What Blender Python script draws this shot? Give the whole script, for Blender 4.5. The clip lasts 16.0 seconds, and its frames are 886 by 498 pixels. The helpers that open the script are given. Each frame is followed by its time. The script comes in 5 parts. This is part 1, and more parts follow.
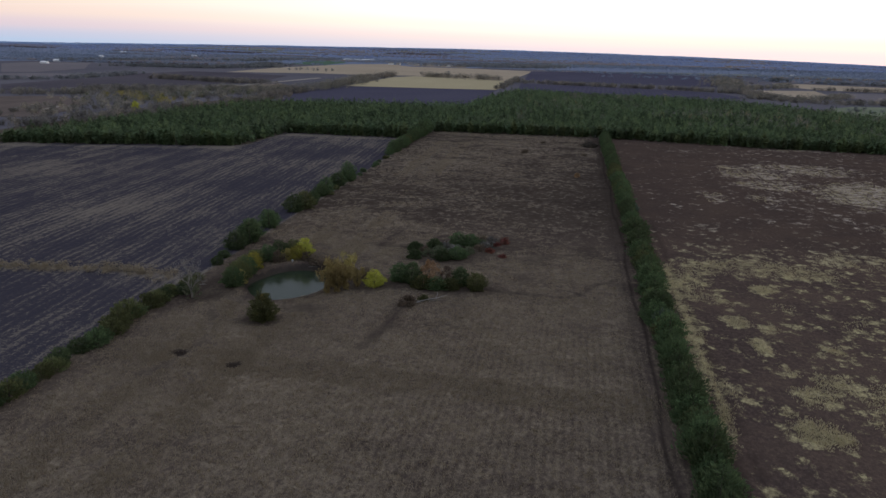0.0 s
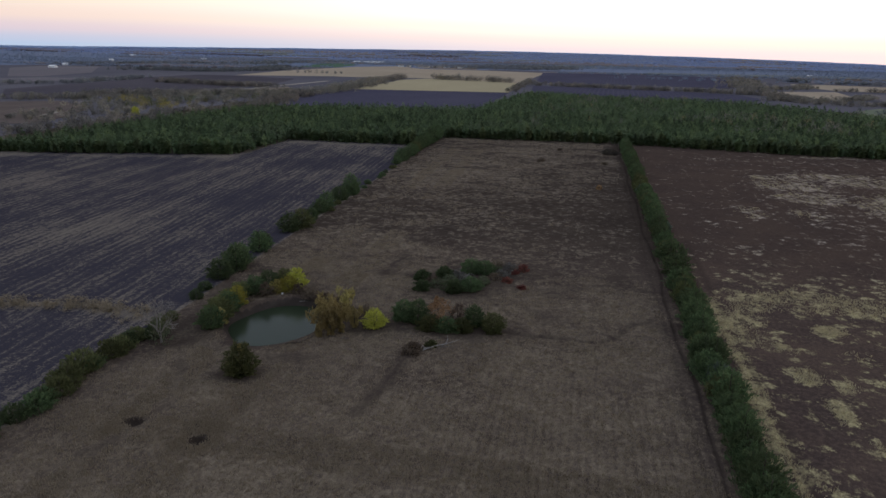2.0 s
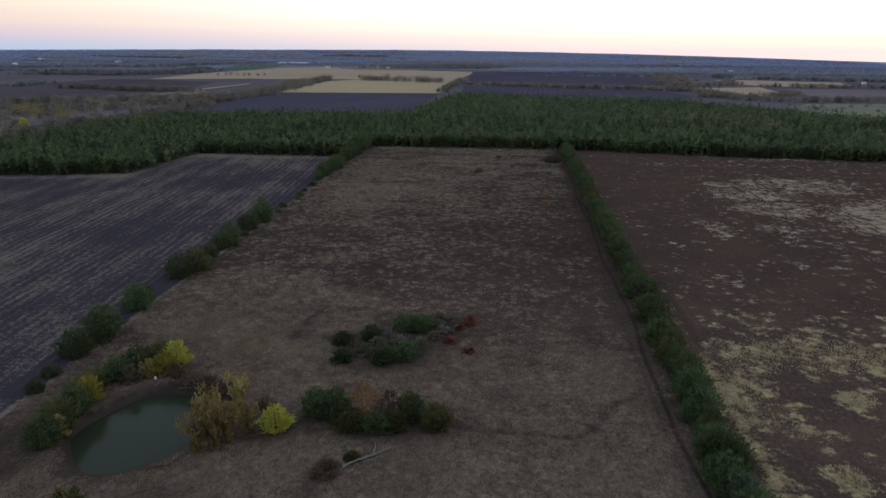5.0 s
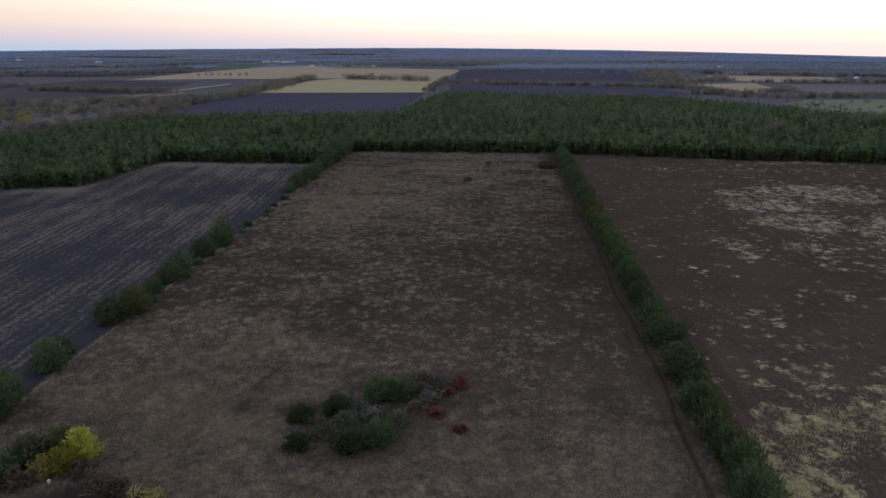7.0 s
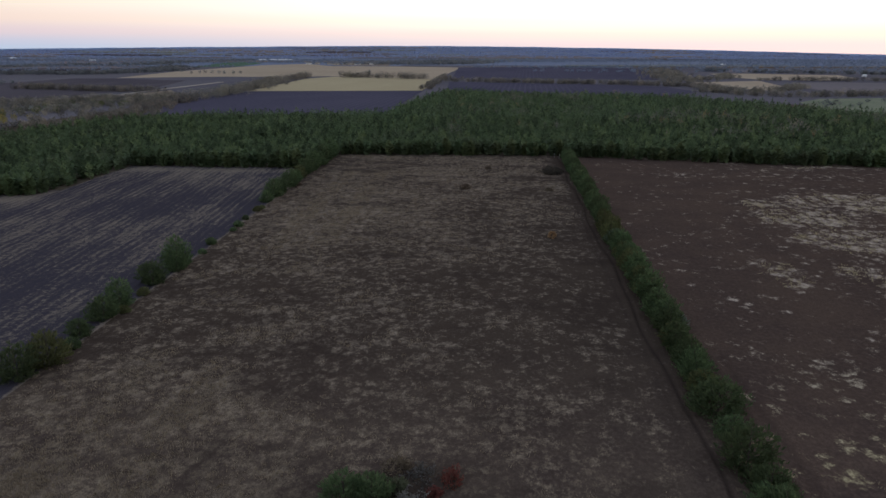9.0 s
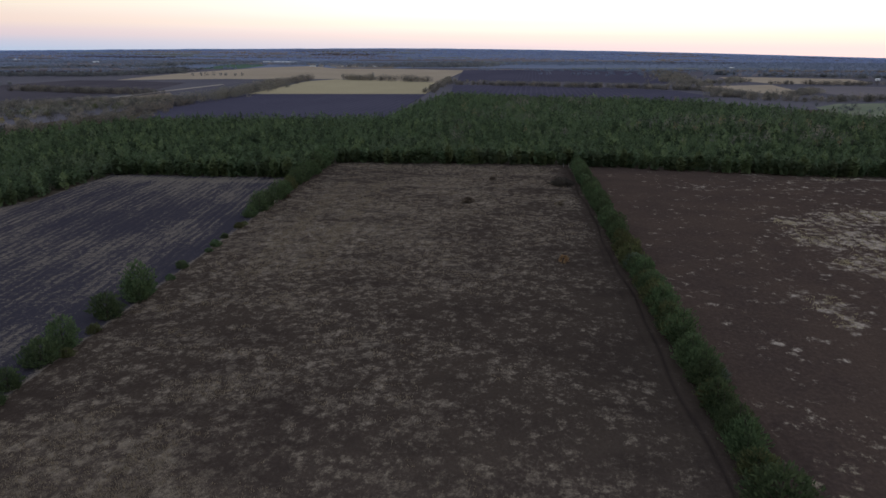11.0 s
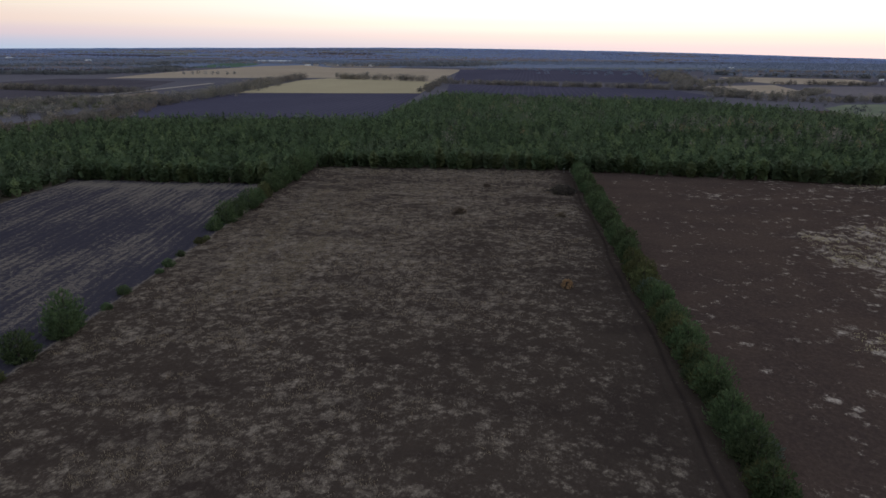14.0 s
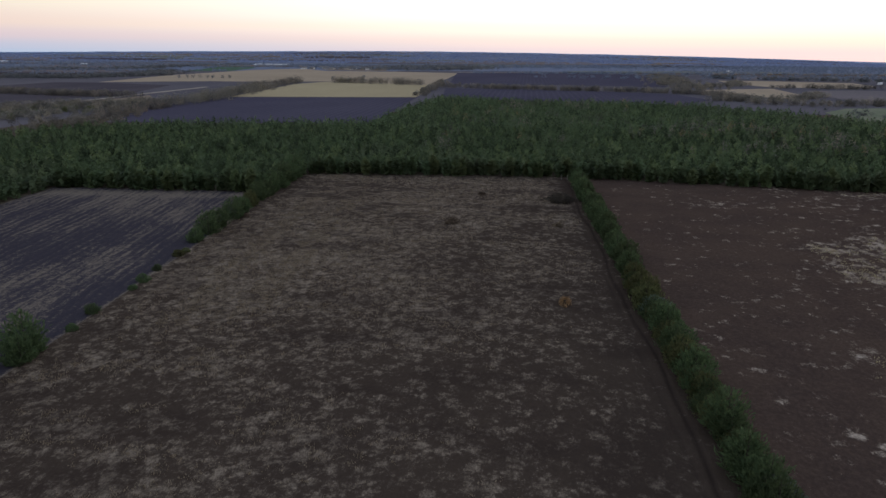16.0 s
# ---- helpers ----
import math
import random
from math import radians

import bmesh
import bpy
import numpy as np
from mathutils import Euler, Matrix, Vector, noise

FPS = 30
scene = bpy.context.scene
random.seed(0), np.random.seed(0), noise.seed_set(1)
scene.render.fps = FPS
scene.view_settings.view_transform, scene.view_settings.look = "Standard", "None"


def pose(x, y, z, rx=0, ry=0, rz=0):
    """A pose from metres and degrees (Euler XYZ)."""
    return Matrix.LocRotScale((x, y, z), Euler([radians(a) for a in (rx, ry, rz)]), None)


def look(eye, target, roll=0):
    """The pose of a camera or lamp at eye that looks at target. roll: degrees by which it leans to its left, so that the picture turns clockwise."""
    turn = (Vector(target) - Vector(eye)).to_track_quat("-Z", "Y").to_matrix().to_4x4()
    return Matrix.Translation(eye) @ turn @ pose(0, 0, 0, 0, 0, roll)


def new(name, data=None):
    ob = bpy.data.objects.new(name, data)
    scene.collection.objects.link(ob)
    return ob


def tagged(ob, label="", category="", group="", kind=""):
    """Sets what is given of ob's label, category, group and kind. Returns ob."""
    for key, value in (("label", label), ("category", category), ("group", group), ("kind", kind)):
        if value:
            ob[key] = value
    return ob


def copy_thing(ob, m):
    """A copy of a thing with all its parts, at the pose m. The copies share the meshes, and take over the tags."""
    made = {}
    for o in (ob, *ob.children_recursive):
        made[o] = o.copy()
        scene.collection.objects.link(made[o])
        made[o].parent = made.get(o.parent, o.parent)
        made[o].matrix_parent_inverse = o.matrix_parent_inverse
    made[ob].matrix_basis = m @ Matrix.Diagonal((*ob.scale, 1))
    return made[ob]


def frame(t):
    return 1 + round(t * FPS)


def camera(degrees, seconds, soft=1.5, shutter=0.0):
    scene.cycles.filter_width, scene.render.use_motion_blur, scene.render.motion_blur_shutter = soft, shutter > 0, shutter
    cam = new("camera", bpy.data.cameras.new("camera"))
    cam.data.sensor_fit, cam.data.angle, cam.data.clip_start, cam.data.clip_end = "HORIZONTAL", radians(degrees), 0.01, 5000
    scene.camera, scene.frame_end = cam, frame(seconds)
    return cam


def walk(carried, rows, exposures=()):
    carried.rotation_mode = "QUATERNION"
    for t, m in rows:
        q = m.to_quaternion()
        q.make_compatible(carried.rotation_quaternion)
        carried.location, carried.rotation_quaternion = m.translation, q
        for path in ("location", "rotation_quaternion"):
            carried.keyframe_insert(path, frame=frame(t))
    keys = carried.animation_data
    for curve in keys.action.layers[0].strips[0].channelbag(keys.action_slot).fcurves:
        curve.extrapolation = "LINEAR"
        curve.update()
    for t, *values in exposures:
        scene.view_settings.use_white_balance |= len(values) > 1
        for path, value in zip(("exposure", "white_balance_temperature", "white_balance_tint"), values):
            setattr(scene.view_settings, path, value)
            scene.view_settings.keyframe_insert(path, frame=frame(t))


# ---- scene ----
cam = camera(64.6, 16.0)
PATH = [
    (0, (1.121, 3.285, 48.224), (0.712, 5.164, 47.673), 1.3),
    (0.5, (-0.014, 8.441, 48.098), (-0.432, 10.318, 47.548), 1.2),
    (1, (-1.169, 13.704, 48.24), (-1.594, 15.58, 47.688), 1.0),
    (1.5, (-2.449, 19.124, 48.311), (-2.881, 20.999, 47.761), 1.0),
    (2, (-3.676, 24.352, 48.369), (-4.115, 26.225, 47.822), 1.0),
    (2.5, (-4.688, 29.49, 48.675), (-5.135, 31.364, 48.131), 1.0),
    (3, (-5.588, 34.32, 48.816), (-6.034, 36.193, 48.273), 1.0),
    (3.5, (-6.568, 39.544, 48.803), (-6.874, 41.444, 48.259), 0.7),
    (4, (-7.551, 45.046, 48.81), (-7.821, 46.951, 48.265), 0.5),
    (6.5, (-11.3, 76.246, 48.831), (-11.533, 78.154, 48.279), 0.0),
    (7, (-11.871, 82.915, 48.72), (-12.099, 84.824, 48.167), -0.1),
    (7.5, (-12.269, 89.578, 48.55), (-12.494, 91.487, 47.998), -0.1),
    (8, (-12.579, 96.369, 48.129), (-12.803, 98.278, 47.576), -0.2),
    (8.5, (-13.1, 103.219, 47.502), (-13.324, 105.128, 46.948), -0.2),
    (9, (-13.456, 110.028, 46.926), (-13.682, 111.935, 46.369), -0.1),
    (11.5, (-14.497, 132.992, 46.387), (-14.739, 134.9, 45.837), 0.1),
    (12, (-14.453, 136.017, 45.73), (-14.696, 137.924, 45.179), 0.2),
    (12.5, (-14.579, 139.422, 44.998), (-14.818, 141.329, 44.446), 0.3),
    (13, (-14.732, 143.782, 44.847), (-14.966, 145.69, 44.292), 0.3),
    (13.5, (-14.842, 148.117, 44.873), (-15.076, 150.025, 44.321), 0.3),
    (14, (-14.7, 151.833, 45.025), (-14.931, 153.741, 44.474), 0.2),
    (14.5, (-14.469, 155.108, 45.165), (-14.697, 157.018, 44.616), 0.1),
    (15, (-14.396, 157.649, 45.172), (-14.615, 159.561, 44.625), 0.1),
    (15.5, (-14.341, 159.361, 45.087), (-14.561, 161.273, 44.543), 0.1),
    (16, (-14.308, 160.453, 44.935), (-14.533, 162.364, 44.393), 0.2),
]
walk(cam, [(t, look(eye, target, roll)) for t, eye, target, roll in PATH], [(0, 0.07), (4, 0.04), (9, 0.0), (13, -0.05), (16, -0.07)])

# ---- world and light: clear dusk sky, the sun just set ahead and to the east side ----
SUNSET = Vector((0.77, 0.64, 0.0)).normalized()
world = bpy.data.worlds.new("dusk_sky")
scene.world = world
world.use_nodes = True
wn, wl = world.node_tree.nodes, world.node_tree.links
wn.clear()
w_out = wn.new("ShaderNodeOutputWorld")
w_bg = wn.new("ShaderNodeBackground")
w_tc = wn.new("ShaderNodeTexCoord")
w_sep = wn.new("ShaderNodeSeparateXYZ")
wl.new(w_tc.outputs["Generated"], w_sep.inputs[0])


def sky_ramp(stops):
    n = wn.new("ShaderNodeValToRGB")
    n.color_ramp.interpolation = "EASE"
    el = n.color_ramp.elements
    while len(el) < len(stops):
        el.new(0.5)
    for e, (p, c) in zip(el, stops):
        e.position, e.color = p, (*c, 1)
    wl.new(w_sep.outputs["Z"], n.inputs[0])
    return n


cool = sky_ramp([(0.0, (0.42, 0.54, 0.72)), (0.006, (0.48, 0.54, 0.70)), (0.019, (0.66, 0.57, 0.64)), (0.034, (0.80, 0.65, 0.60)), (0.07, (0.88, 0.83, 0.66)),
                 (0.20, (0.46, 0.51, 0.65)), (0.6, (0.42, 0.48, 0.62)), (1.0, (0.40, 0.46, 0.61))])
warm = sky_ramp([(0.0, (0.98, 0.79, 0.78)), (0.012, (1.10, 0.90, 0.80)), (0.030, (1.24, 1.13, 0.98)), (0.048, (1.32, 1.28, 1.24)), (0.072, (1.34, 1.33, 1.34)),
                 (0.20, (0.67, 0.69, 0.77)), (0.6, (0.47, 0.52, 0.64)), (1.0, (0.40, 0.46, 0.61))])
w_dot = wn.new("ShaderNodeVectorMath")
w_dot.operation = "DOT_PRODUCT"
w_dot.inputs[1].default_value = SUNSET
wl.new(w_tc.outputs["Generated"], w_dot.inputs[0])
w_map = wn.new("ShaderNodeMapRange")
w_map.interpolation_type = "SMOOTHSTEP"
for k, v in (("From Min", -0.2), ("From Max", 0.98), ("To Min", 0.0), ("To Max", 1.0)):
    w_map.inputs[k].default_value = v
wl.new(w_dot.outputs["Value"], w_map.inputs["Value"])
w_mix = wn.new("ShaderNodeMix")
w_mix.data_type = "RGBA"
wl.new(w_map.outputs[0], w_mix.inputs[0])
wl.new(cool.outputs[0], w_mix.inputs[6])
wl.new(warm.outputs[0], w_mix.inputs[7])
w_sky = wn.new("ShaderNodeTexSky")
w_sky.sky_type, w_sky.sun_disc = "NISHITA", False
w_sky.sun_elevation, w_sky.sun_rotation = radians(1.0), math.atan2(SUNSET.x, SUNSET.y)
w_add = wn.new("ShaderNodeMix")
w_add.data_type, w_add.blend_type = "RGBA", "ADD"
w_add.inputs[0].default_value = 0.05
wl.new(w_mix.outputs[2], w_add.inputs[6])
wl.new(w_sky.outputs[0], w_add.inputs[7])
wl.new(w_add.outputs[2], w_bg.inputs[0])
w_bg.inputs[1].default_value = 1.05
wl.new(w_bg.outputs[0], w_out.inputs[0])

sun = new("sun", bpy.data.lights.new("sun", "SUN"))
sun.data.energy, sun.data.angle, sun.data.color = 0.15, radians(35), (1.0, 0.90, 0.80)
sun.matrix_world = look((0, 0, 0), -(SUNSET + Vector((0, 0, 0.45))))

# ---- small tools ----
RNG = np.random.default_rng(7)


def vnoise(x, y, scale, seed=0, sy=None):
    """Smooth value noise 0..1 on arrays."""
    tab = np.random.default_rng(seed + 1000).random((256, 256))
    fx, fy = np.asarray(x, float) / scale, np.asarray(y, float) / (sy or scale)
    ix, iy = np.floor(fx).astype(int), np.floor(fy).astype(int)
    tx, ty = fx - ix, fy - iy
    tx, ty = tx * tx * (3 - 2 * tx), ty * ty * (3 - 2 * ty)
    a, b = tab[ix % 256, iy % 256], tab[(ix + 1) % 256, iy % 256]
    c, d = tab[ix % 256, (iy + 1) % 256], tab[(ix + 1) % 256, (iy + 1) % 256]
    return (a * (1 - tx) + b * tx) * (1 - ty) + (c * (1 - tx) + d * tx) * ty


def fbm(x, y, scale, seed=0, octaves=3, sy=None):
    s, amp, tot = 0.0, 1.0, 0.0
    for o in range(octaves):
        k = 0.5 ** o
        s = s + amp * vnoise(x, y, scale * k, seed + 17 * o, (sy or scale) * k)
        tot += amp
        amp *= 0.55
    return s / tot


def sstep(a, b, x):
    t = np.clip((np.asarray(x, float) - a) / (b - a), 0, 1)
    return t * t * (3 - 2 * t)


def seg_dist(x, y, pts):
    """Distance from a polyline."""
    best = np.full(np.shape(x), 1e9)
    for (x0, y0), (x1, y1) in zip(pts, pts[1:]):
        dx, dy = x1 - x0, y1 - y0
        t = np.clip(((x - x0) * dx + (y - y0) * dy) / (dx * dx + dy * dy), 0, 1)
        best = np.minimum(best, np.hypot(x - x0 - t * dx, y - y0 - t * dy))
    return best


def x_west(y):
    """The west boundary of the pasture."""
    return -73.4 - 0.062 * np.clip(y, 0, 420)


def x_east(y):
    """The middle of the east hedgerow."""
    return 20.4 - 0.04 * np.clip(y, 0, 420)


def pine_edge(x):
    """Where the fields end and the pine plantation begins."""
    x = np.asarray(x, float)
    y = np.where(x < -175, 323 + 0.24 * (x + 175), 380.0)
    y = np.where(x > -97, 415.5 + 0.03 * (x + 97), y)
    return np.where(x > 6, 415.5 - 0.17 * (x - 6), y)


GULLY = [(-20, 141.4), (-14, 140.8), (-9.5, 141.2), (-5.5, 140.3), (-2.2, 141.0), (0.2, 143.9), (1.6, 147.6), (3.0, 150.6), (5.0, 152.0), (7.2, 154.6)]
PITS = [(-63.4, 97.3), (-52.4, 95.3)]
POND = (-61.4, 136.2, 7.9, 10.6)


def pond_r(x, y):
    a = np.arctan2(y - POND[1], x - POND[0])
    return np.hypot((x - POND[0]) / POND[2], (y - POND[1]) / POND[3]) * (1 + 0.04 * np.sin(3 * a + 1) + 0.025 * np.sin(5 * a))


def trail(y):
    """How far west of the hedgerow the cattle path runs."""
    return 3.7 + 0.45 * np.sin(np.asarray(y, float) / 11.0) + 0.2 * np.sin(np.asarray(y, float) / 4.3)


def height(x, y):
    x, y = np.asarray(x, float), np.asarray(y, float)
    near = 1 - sstep(420, 600, y)
    z = near * (0.55 * (fbm(x, y, 45, 3) - 0.5) + 0.14 * (fbm(x, y, 3.5, 5) - 0.5))
    r = pond_r(x, y)
    z = np.where(r < 1.8, z * sstep(1.1, 1.8, r), z)
    z = z - 2.6 * (1 - sstep(0.84, 1.16, r)) + 0.3 * np.exp(-((r - 1.30) / 0.12) ** 2)
    z = z - 0.35 * np.exp(-(seg_dist(x, y, GULLY) / 0.7) ** 2)
    for px, py in PITS:
        z = z - 0.9 * (1 - sstep(0.8, 1.4, np.hypot(x - px, y - py)))
    d = x - x_east(y)
    inrow = (y < 412) * 1.0
    z = z - 0.10 * inrow * (2.0 * np.exp(-((d + trail(y)) / 0.3) ** 2) + np.exp(-((d + 5.5) / 0.35) ** 2))
    z = z + (-0.56 + 0.0069 * np.clip(x, -400, 300) + 0.00268 * np.clip(y, 0, 500)) * (1 - sstep(600, 1300, y))
    u = x / np.maximum(np.abs(y), 1.0) + 0.174
    dip = 53 * np.clip(u / 0.632, 0, 1.1) ** 1.5 + 14 * np.clip(-u / 0.63, 0, 1.1) ** 1.5
    return z + (40 - dip) * sstep(2400, 4700, np.hypot(x, y))


def h1(x, y):
    return float(height(np.array([x]), np.array([y]))[0])


# ---- materials ----
def material(name, rough=1.0, spec=0.0):
    m = bpy.data.materials.new(name)
    m.use_nodes = True
    b = m.node_tree.nodes["Principled BSDF"]
    b.inputs["Roughness"].default_value = rough
    b.inputs["Specular IOR Level"].default_value = spec
    return m, m.node_tree.nodes, m.node_tree.links, b


def noise_node(n, l, coord, scale, detail=3.0, stretch=(1, 1, 1), rough=0.6):
    mp = n.new("ShaderNodeMapping")
    mp.inputs["Scale"].default_value = stretch
    l.new(coord, mp.inputs[0])
    t = n.new("ShaderNodeTexNoise")
    t.inputs["Scale"].default_value, t.inputs["Detail"].default_value, t.inputs["Roughness"].default_value = scale, detail, rough
    l.new(mp.outputs[0], t.inputs["Vector"])
    return t.outputs["Fac"]


def ramp(n, l, fac, lo, hi, a=0.0, b=1.0):
    r = n.new("ShaderNodeMapRange")
    r.interpolation_type = "SMOOTHSTEP"
    for k, v in (("From Min", lo), ("From Max", hi), ("To Min", a), ("To Max", b)):
        r.inputs[k].default_value = v
    l.new(fac, r.inputs["Value"])
    return r.outputs[0]


def mix(n, l, fac, a, b, blend="MIX"):
    m = n.new("ShaderNodeMix")
    m.data_type, m.blend_type = "RGBA", blend
    for sock, v in ((m.inputs[0], fac), (m.inputs[6], a), (m.inputs[7], b)):
        if isinstance(v, (int, float)):
            sock.default_value = v
        elif isinstance(v, tuple):
            sock.default_value = (*v, 1)
        else:
            l.new(v, sock)
    return m.outputs[2]


def calc(n, l, op, a, b=None):
    m = n.new("ShaderNodeMath")
    m.operation = op
    for sock, v in zip(m.inputs, (a, b)):
        if isinstance(v, (int, float)):
            sock.default_value = v
        elif v is not None:
            l.new(v, sock)
    return m.outputs[0]


def bump(n, l, b, fac, strength, dist):
    k = n.new("ShaderNodeBump")
    k.inputs["Strength"].default_value, k.inputs["Distance"].default_value = strength, dist
    l.new(fac, k.inputs["Height"])
    l.new(k.outputs[0], b.inputs["Normal"])


def attribute(n, name):
    a = n.new("ShaderNodeAttribute")
    a.attribute_name = name
    return a.outputs["Fac"]


def tussocks(n, l, coord, scale, wander):
    """Single clumps of grass: how near the middle of its clump a place lies, and each clump's own chance, both 0 to 1."""
    nz = n.new("ShaderNodeTexNoise")
    nz.inputs["Scale"].default_value, nz.inputs["Detail"].default_value = scale * 2.2, 3.0
    l.new(coord, nz.inputs["Vector"])
    off = n.new("ShaderNodeVectorMath")
    off.operation = "MULTIPLY_ADD"
    l.new(nz.outputs["Color"], off.inputs[0])
    off.inputs[1].default_value = (2 * wander, 2 * wander, 0)
    l.new(coord, off.inputs[2])
    flat = n.new("ShaderNodeVectorMath")
    flat.operation = "MULTIPLY"
    flat.inputs[1].default_value = (1, 1, 0)
    l.new(off.outputs[0], flat.inputs[0])
    v = n.new("ShaderNodeTexVoronoi")
    v.inputs["Scale"].default_value = scale
    l.new(flat.outputs[0], v.inputs["Vector"])
    sep = n.new("ShaderNodeSeparateColor")
    l.new(v.outputs["Color"], sep.inputs[0])
    return ramp(n, l, v.outputs["Distance"], 0.1, 0.75, 1.0, 0.0), sep.outputs[0]


def field_material(name, bare, weeds, straw, straw_far, contrast=1.0):
    """Weathered soil, brown weeds and pale straw, mixed by the growth stored on the ground."""
    m, n, l, b = material(name)
    co = n.new("ShaderNodeNewGeometry").outputs["Position"]
    coarse = noise_node(n, l, co, 0.06, 4)
    home = name == "dry_pasture"
    clump = noise_node(n, l, co, 0.36, 4, (1.15, 0.95, 1), 0.6)
    tuft = noise_node(n, l, co, 1.4, 4, (1.1, 0.9, 1), 0.65)
    tuft_shade = noise_node(n, l, co, 2.3, 3, (1.2, 0.7, 1), 0.7)
    grain = noise_node(n, l, co, 5.5, 3, rough=0.75)
    fibre = noise_node(n, l, co, 9.0, 2, (1.0, 0.35, 1))
    wisp = noise_node(n, l, co, 2.4, 5, (1.5, 0.6, 1), 0.8)
    pale, dark = attribute(n, "pale"), attribute(n, "dark")
    mound, lot = tussocks(n, l, co, 0.50 if home else 0.36, 0.55 if home else 1.1)
    small, lot2 = tussocks(n, l, co, 1.45 if home else 0.9, 0.3)
    sy = n.new("ShaderNodeSeparateXYZ")
    l.new(co, sy.inputs[0])
    c = mix(n, l, ramp(n, l, coarse, 0.35, 0.65), bare, weeds)
    c = mix(n, l, ramp(n, l, tuft, 0.35, 0.7, 0.0, 0.7), c, tuple(1.35 * v for v in weeds))
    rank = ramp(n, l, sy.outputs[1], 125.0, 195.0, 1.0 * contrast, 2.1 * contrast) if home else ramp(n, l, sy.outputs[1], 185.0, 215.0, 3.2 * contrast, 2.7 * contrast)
    whole = calc(n, l, "ADD", calc(n, l, "MULTIPLY", mound, 0.9), calc(n, l, "MULTIPLY", lot, 0.55 if home else 0.7))
    whole = calc(n, l, "ADD", whole, calc(n, l, "MULTIPLY", calc(n, l, "ADD", small, lot2), 0.5 if home else 0.38))
    whole = calc(n, l, "MULTIPLY", calc(n, l, "SUBTRACT", whole, 1.14 if home else 1.12), 0.21 if home else 0.22)
    p = calc(n, l, "ADD", calc(n, l, "MULTIPLY", calc(n, l, "SUBTRACT", clump, 0.5), 0.7), whole)
    p = calc(n, l, "ADD", pale, calc(n, l, "MULTIPLY", p, rank))
    p = calc(n, l, "ADD", p, calc(n, l, "MULTIPLY", calc(n, l, "SUBTRACT", tuft, 0.5), 0.9))
    p = calc(n, l, "ADD", p, calc(n, l, "MULTIPLY", calc(n, l, "SUBTRACT", grain, 0.5), 0.7))
    p = calc(n, l, "ADD", p, calc(n, l, "MULTIPLY", calc(n, l, "SUBTRACT", wisp, 0.5), 1.5))
    drill = calc(n, l, "ADD", calc(n, l, "MULTIPLY", sy.outputs[0], 2 * math.pi / 1.15), calc(n, l, "MULTIPLY", sy.outputs[1], 0.04 * 2 * math.pi / 1.15))
    drill = calc(n, l, "MULTIPLY", calc(n, l, "SINE", drill), calc(n, l, "MULTIPLY", attribute(n, "rows"), 0.13))
    p = calc(n, l, "ADD", p, drill)
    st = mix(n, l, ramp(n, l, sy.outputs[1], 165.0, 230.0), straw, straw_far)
    st = mix(n, l, ramp(n, l, fibre, 0.3, 0.7, 0.0, 0.35), st, weeds)
    st = mix(n, l, ramp(n, l, tuft, 0.35, 0.68, 0.6, 0.0), st, tuple(1.5 * v for v in weeds))
    if home:
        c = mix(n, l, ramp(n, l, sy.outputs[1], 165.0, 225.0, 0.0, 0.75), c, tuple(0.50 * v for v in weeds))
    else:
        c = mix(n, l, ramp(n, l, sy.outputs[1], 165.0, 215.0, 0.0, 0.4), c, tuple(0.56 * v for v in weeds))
    c = mix(n, l, ramp(n, l, p, 0.20, 1.15) if home else ramp(n, l, p, 0.30, 1.10), c, st)
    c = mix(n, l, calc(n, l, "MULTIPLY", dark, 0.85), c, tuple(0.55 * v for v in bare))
    # Small shadows between the tufts, painted as dark mottling.
    c = mix(n, l, ramp(n, l, tuft_shade, 0.30, 0.62, 0.32, 0.0), c, tuple(0.4 * v for v in weeds))
    c = mix(n, l, ramp(n, l, grain, 0.25, 0.7, 0.32, 0.0), c, tuple(0.35 * v for v in weeds))
    l.new(c, b.inputs["Base Color"])
    bump(n, l, b, calc(n, l, "ADD", tuft, calc(n, l, "MULTIPLY", grain, 0.5)), 0.7, 0.3)
    return m


